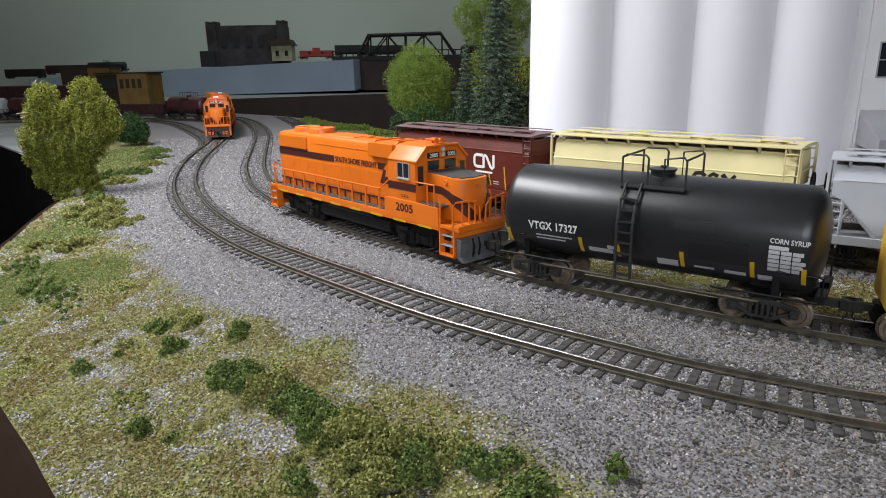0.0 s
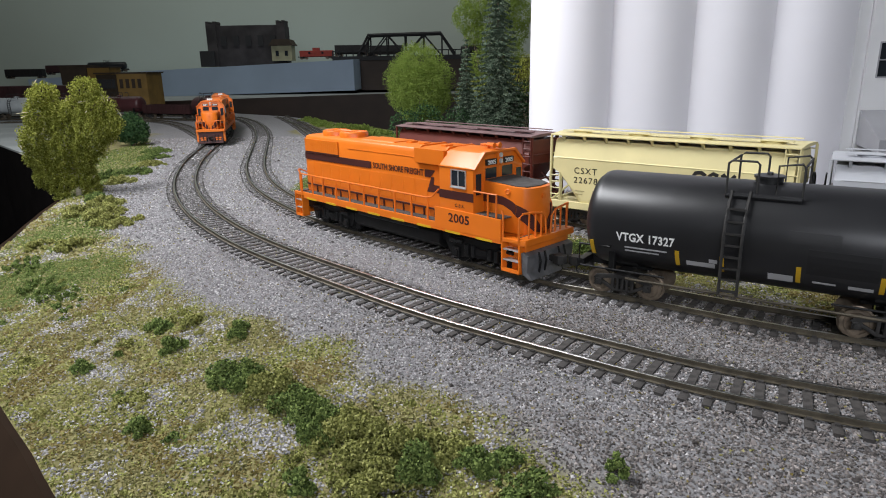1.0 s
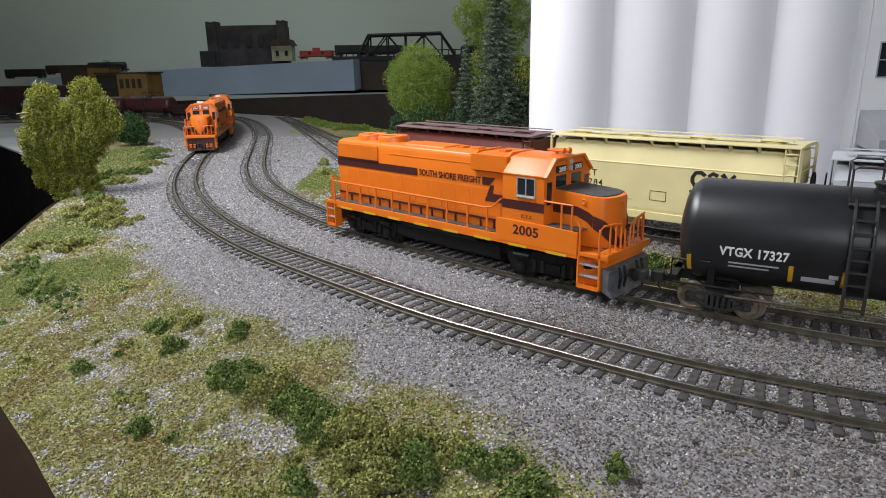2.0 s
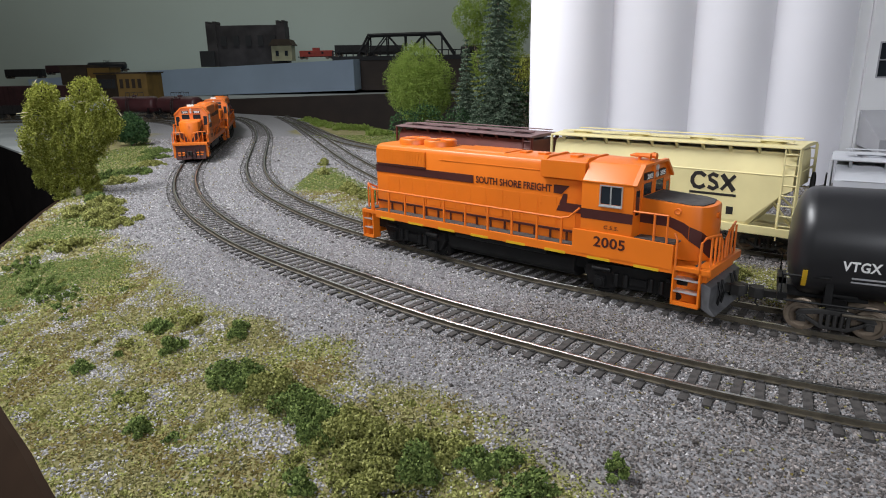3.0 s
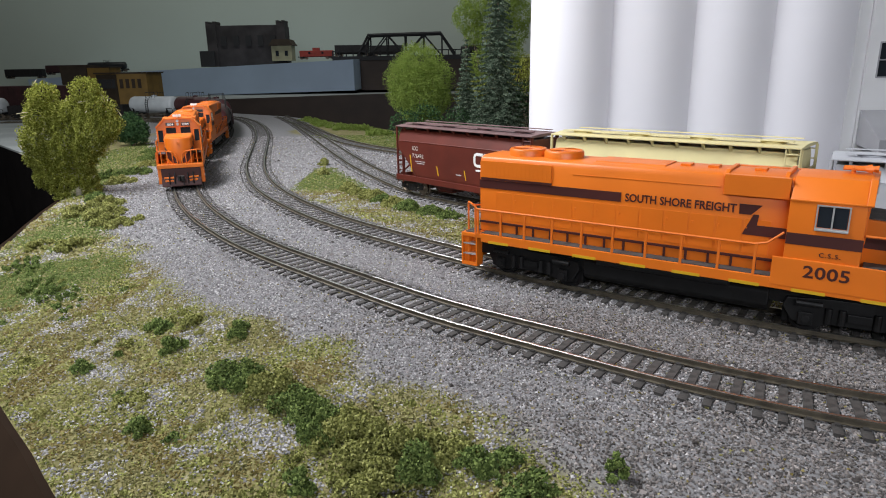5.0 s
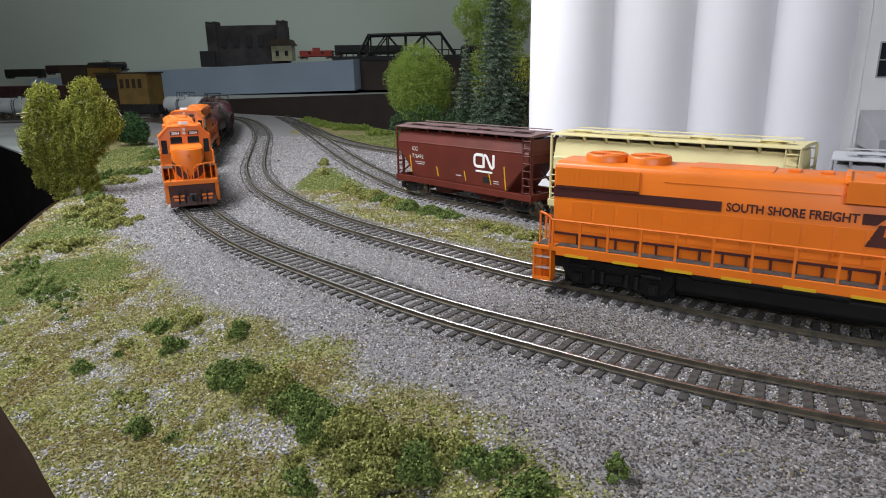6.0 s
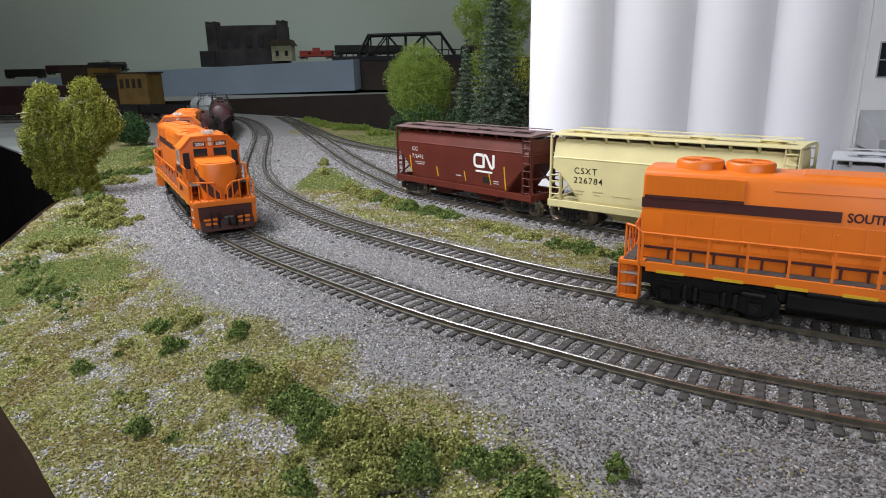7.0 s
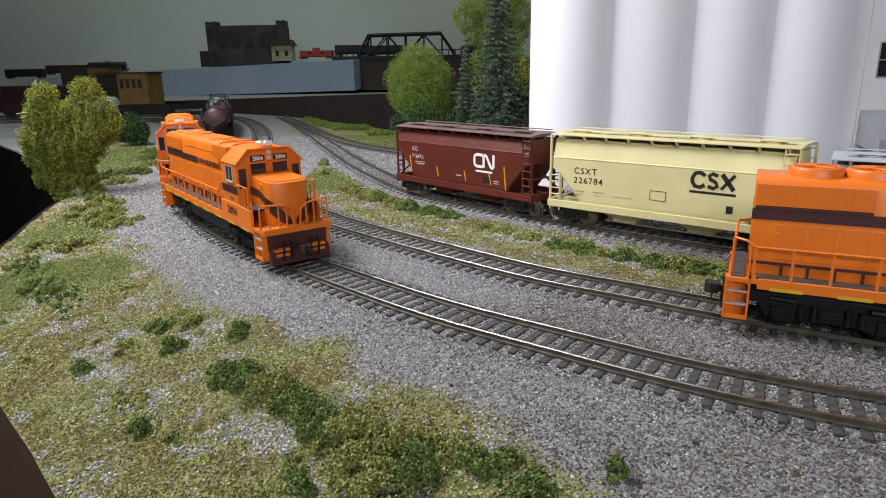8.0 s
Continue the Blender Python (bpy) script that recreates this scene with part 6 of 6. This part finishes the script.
def scatter():
    rng = np.random.default_rng(21)
    sets = {k: [] for k in ("stone", "pale", "turf", "yellow", "green", "brown", "brownstone", "lush")}
    for x0, x1, y0, y1, per, size in ((-245, 255, 95, 345, 2.5, 0.74), (-330, 330, 345, 620, 0.75, 1.05), (-420, 140, 620, 960, 0.25, 1.35)):
        n = int((x1 - x0) * (y1 - y0) * per)
        x, y = rng.uniform(x0, x1, n), rng.uniform(y0, y1, n)
        k = in_view(x, y)
        x, y = x[k], y[k]
        keep, lift = np.ones(len(x), bool), np.zeros(len(x))
        for line in (FRONT, MIDDLE, SIDING):
            a, s = from_line(line, x, y)
            near = np.abs(a) < 15.2
            keep &= ~(near & (np.abs(np.abs(a) - 8.7) < 1.5))
            ph = np.abs((s + 3.1) % 6.2 - 3.1)
            keep &= ~(near & (ph < 1.5) & (rng.uniform(size=len(x)) > 0.05))
            lift = np.where(np.abs(a) < 20, 0.35, lift)
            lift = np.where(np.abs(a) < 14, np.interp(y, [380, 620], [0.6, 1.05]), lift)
        x, y, lift = x[keep], y[keep], lift[keep]
        z = look_up(HILL_MAP, x, y) + lift
        t = look_up(TURF_MAP, x, y)
        bare = patch(x, y, 0.05, 31) + 0.5 * patch(x, y, 0.16, 33)
        yel = patch(x, y, 0.035, 35) + 0.4 * patch(x, y, 0.2, 36)
        grn = patch(x, y, 0.04, 37) + 0.4 * patch(x, y, 0.2, 38)
        brn = patch(x, y, 0.03, 41) + 0.4 * patch(x, y, 0.15, 42)
        # Brown stone mix, thickened to the right-front to paint its dimmer light.
        dim_brown = patch(x, y, 0.02, 43) * 1.2 + 0.5 * patch(x, y, 0.12, 44) + (x - 12) / 120 - (y - 225) / 220
        is_turf = t > rng.uniform(0.1, 0.9, len(x))
        kind = np.where(~is_turf, 0, np.where(bare + rng.normal(size=len(x)) * 0.16 > 0.26, 1, np.where(yel > 0.30, 3, np.where(grn > 0.14, 4, 2))))
        swap = rng.uniform(size=len(x))
        kind = np.where(is_turf & (swap < 0.07), 1, kind)
        kind = np.where(is_turf & (swap > 0.88), 4, kind)
        kind = np.where(~is_turf & (swap < 0.02), 2, kind)
        kind = np.where((kind == 2) & (brn + rng.normal(size=len(x)) * 0.1 > -0.02), 5, kind)
        kind = np.where((kind == 0) & (dim_brown > rng.uniform(-0.5, 0.9, len(x))), 6, kind)
        lush = patch(x, y, 0.06, 51) * 0.5 + 1.0 - np.minimum(((x + 201.8) / 48) ** 2 + ((y - 311.2) / 42) ** 2, ((x + 237.5) / 50) ** 2 + ((y - 421.6) / 68) ** 2)
        kind = np.where(is_turf & (lush + rng.normal(size=len(x)) * 0.25 > 0.35), 7, kind)
        kind = np.where(is_turf & (y > 515) & (swap < 0.85), 7, kind)
        skip = np.isin(kind, (0, 6)) & (rng.uniform(size=len(x)) < 0.22)
        big = np.where((kind == 6) & (rng.uniform(size=len(x)) < 0.008), 2.0, 1.0)
        rough_spot = (kind == 0) & (rng.uniform(size=len(x)) < 0.004)
        kind, big = np.where(rough_spot, 6, kind), np.where(rough_spot, 2.1, big)
        for i, name in enumerate(("stone", "pale", "turf", "yellow", "green", "brown", "brownstone", "lush")):
            m = (kind == i) & ~skip
            rocky = i in (0, 1, 6)
            zz = z[m] + size * (0.18 if rocky else 0.30)
            sets[name].append((np.stack([x[m], y[m], zz], 1), np.full(m.sum(), size * ((1.2 if i == 1 else 1.08) if rocky else 1.05)) * big[m] * rng.uniform(0.55, 1.5, m.sum())))
    for name, mat_, label, cat, shape in (("stone", STONES, "loose grey ballast stones round the tracks", "ballast", "stone"), ("pale", PALE_STONES, "pale gravel showing through the turf", "gravel", "stone"), ("turf", TURF, "tan and olive ground turf", "turf", "chip"), ("yellow", TURF_YELLOW, "yellow-green ground turf", "turf", "chip"), ("green", FOAM_OLIVE, "green ground foam crumbs", "turf", "chip"), ("brown", TURF_BROWN, "ochre brown ground turf", "turf", "chip"), ("brownstone", BROWN_STONES, "darker brown-grey ballast stones, thickened to paint the dim right-front", "ballast", "stone"), ("lush", GREEN_TURF, "fine grass green ground turf", "turf", "chip")):
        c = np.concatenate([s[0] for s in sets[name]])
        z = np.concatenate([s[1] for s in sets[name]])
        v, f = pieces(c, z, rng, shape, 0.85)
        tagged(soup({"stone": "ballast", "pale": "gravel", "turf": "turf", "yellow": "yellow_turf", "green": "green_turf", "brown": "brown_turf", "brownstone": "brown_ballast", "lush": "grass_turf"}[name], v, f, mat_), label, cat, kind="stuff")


scatter()


# ---- what moves ----
RUN_A = [(0, 485.4), (0.5, 466.4), (1, 447.8), (1.5, 429.3), (3, 374.8), (3.5, 356.8), (4, 338.6), (4.5, 320.4), (6, 265.5), (6.5, 247.2), (7, 228.7), (7.5, 210.1), (8, 191.1)]
RUN_B = [(0, 1075.5), (0.5, 1037.0), (1, 996.6), (1.5, 956.3), (3, 837.7), (3.5, 797.1), (4, 753.9), (4.5, 710.2), (6, 575.9), (6.5, 532.7), (7, 489.7), (7.5, 446.8), (8, 403.3)]


def run(table, t):
    """Smooth way along the line at time t."""
    ts, ss = [p[0] for p in table], [p[1] for p in table]
    n = len(ts)
    i = max(0, min(n - 2, next((k for k in range(n - 1) if t <= ts[k + 1]), n - 2)))
    def slope(k):
        a, b = max(k - 1, 0), min(k + 1, n - 1)
        return (ss[b] - ss[a]) / (ts[b] - ts[a])
    h = ts[i + 1] - ts[i]
    u = (t - ts[i]) / h
    return (2 * u ** 3 - 3 * u * u + 1) * ss[i] + (u ** 3 - 2 * u * u + u) * h * slope(i) + (3 * u * u - 2 * u ** 3) * ss[i + 1] + (u ** 3 - u * u) * h * slope(i + 1)


def roll_along(ob, line, table, offset, half, trucks=(), wheels=True):
    times = [k * 0.5 for k in range(17)]
    walk(ob, [(t, ride(line, run(table, t) + offset, half)) for t in times])
    for truck, sets in trucks:
        x = truck.location.x * 1000
        rows = []
        for t in times:
            s = run(table, t) + offset
            body = ride(line, s, half)
            a, b = on_line(line, s - x - 10), on_line(line, s - x + 10)
            d = body.to_3x3().inverted() @ (a - b)
            rows.append((t, pose(x * MM, 0, 0, 0, 0, math.degrees(math.atan2(d.y, d.x)))))
        walk(truck, rows)
        if wheels:
            for w in sets:
                p = w.location.copy()
                r = p.z * 1000
                fine = [k * 0.2 for k in range(41)]
                walk(w, [(t, Matrix.Translation(p) @ Matrix.Rotation((run(table, 0) - run(table, t)) / r, 4, "Y")) for t in fine])


def motions():
    roll_along(loco_a, MIDDLE, RUN_A, 0, 59.5, trucks_a)
    roll_along(tank, MIDDLE, RUN_A, -170, 44, trucks_t)
    roll_along(lead_car, MIDDLE, RUN_A, -311, 48)
    roll_along(loco_b, FRONT, RUN_B, 103, 59.5, trucks_b)
    roll_along(loco_c, FRONT, RUN_B, 302, 59.5, trucks_c, False)
    for ob, offset in ((tank_m, 466), (gon_b, 599), (tank_n, 732), (tank_o, 854), (tank_g, 976), (gon_a, 1112), (gon_c, 1252), (tank_w, 1388), (gon_d, 1524)):
        roll_along(ob, FRONT, RUN_B, offset, 44)


motions()
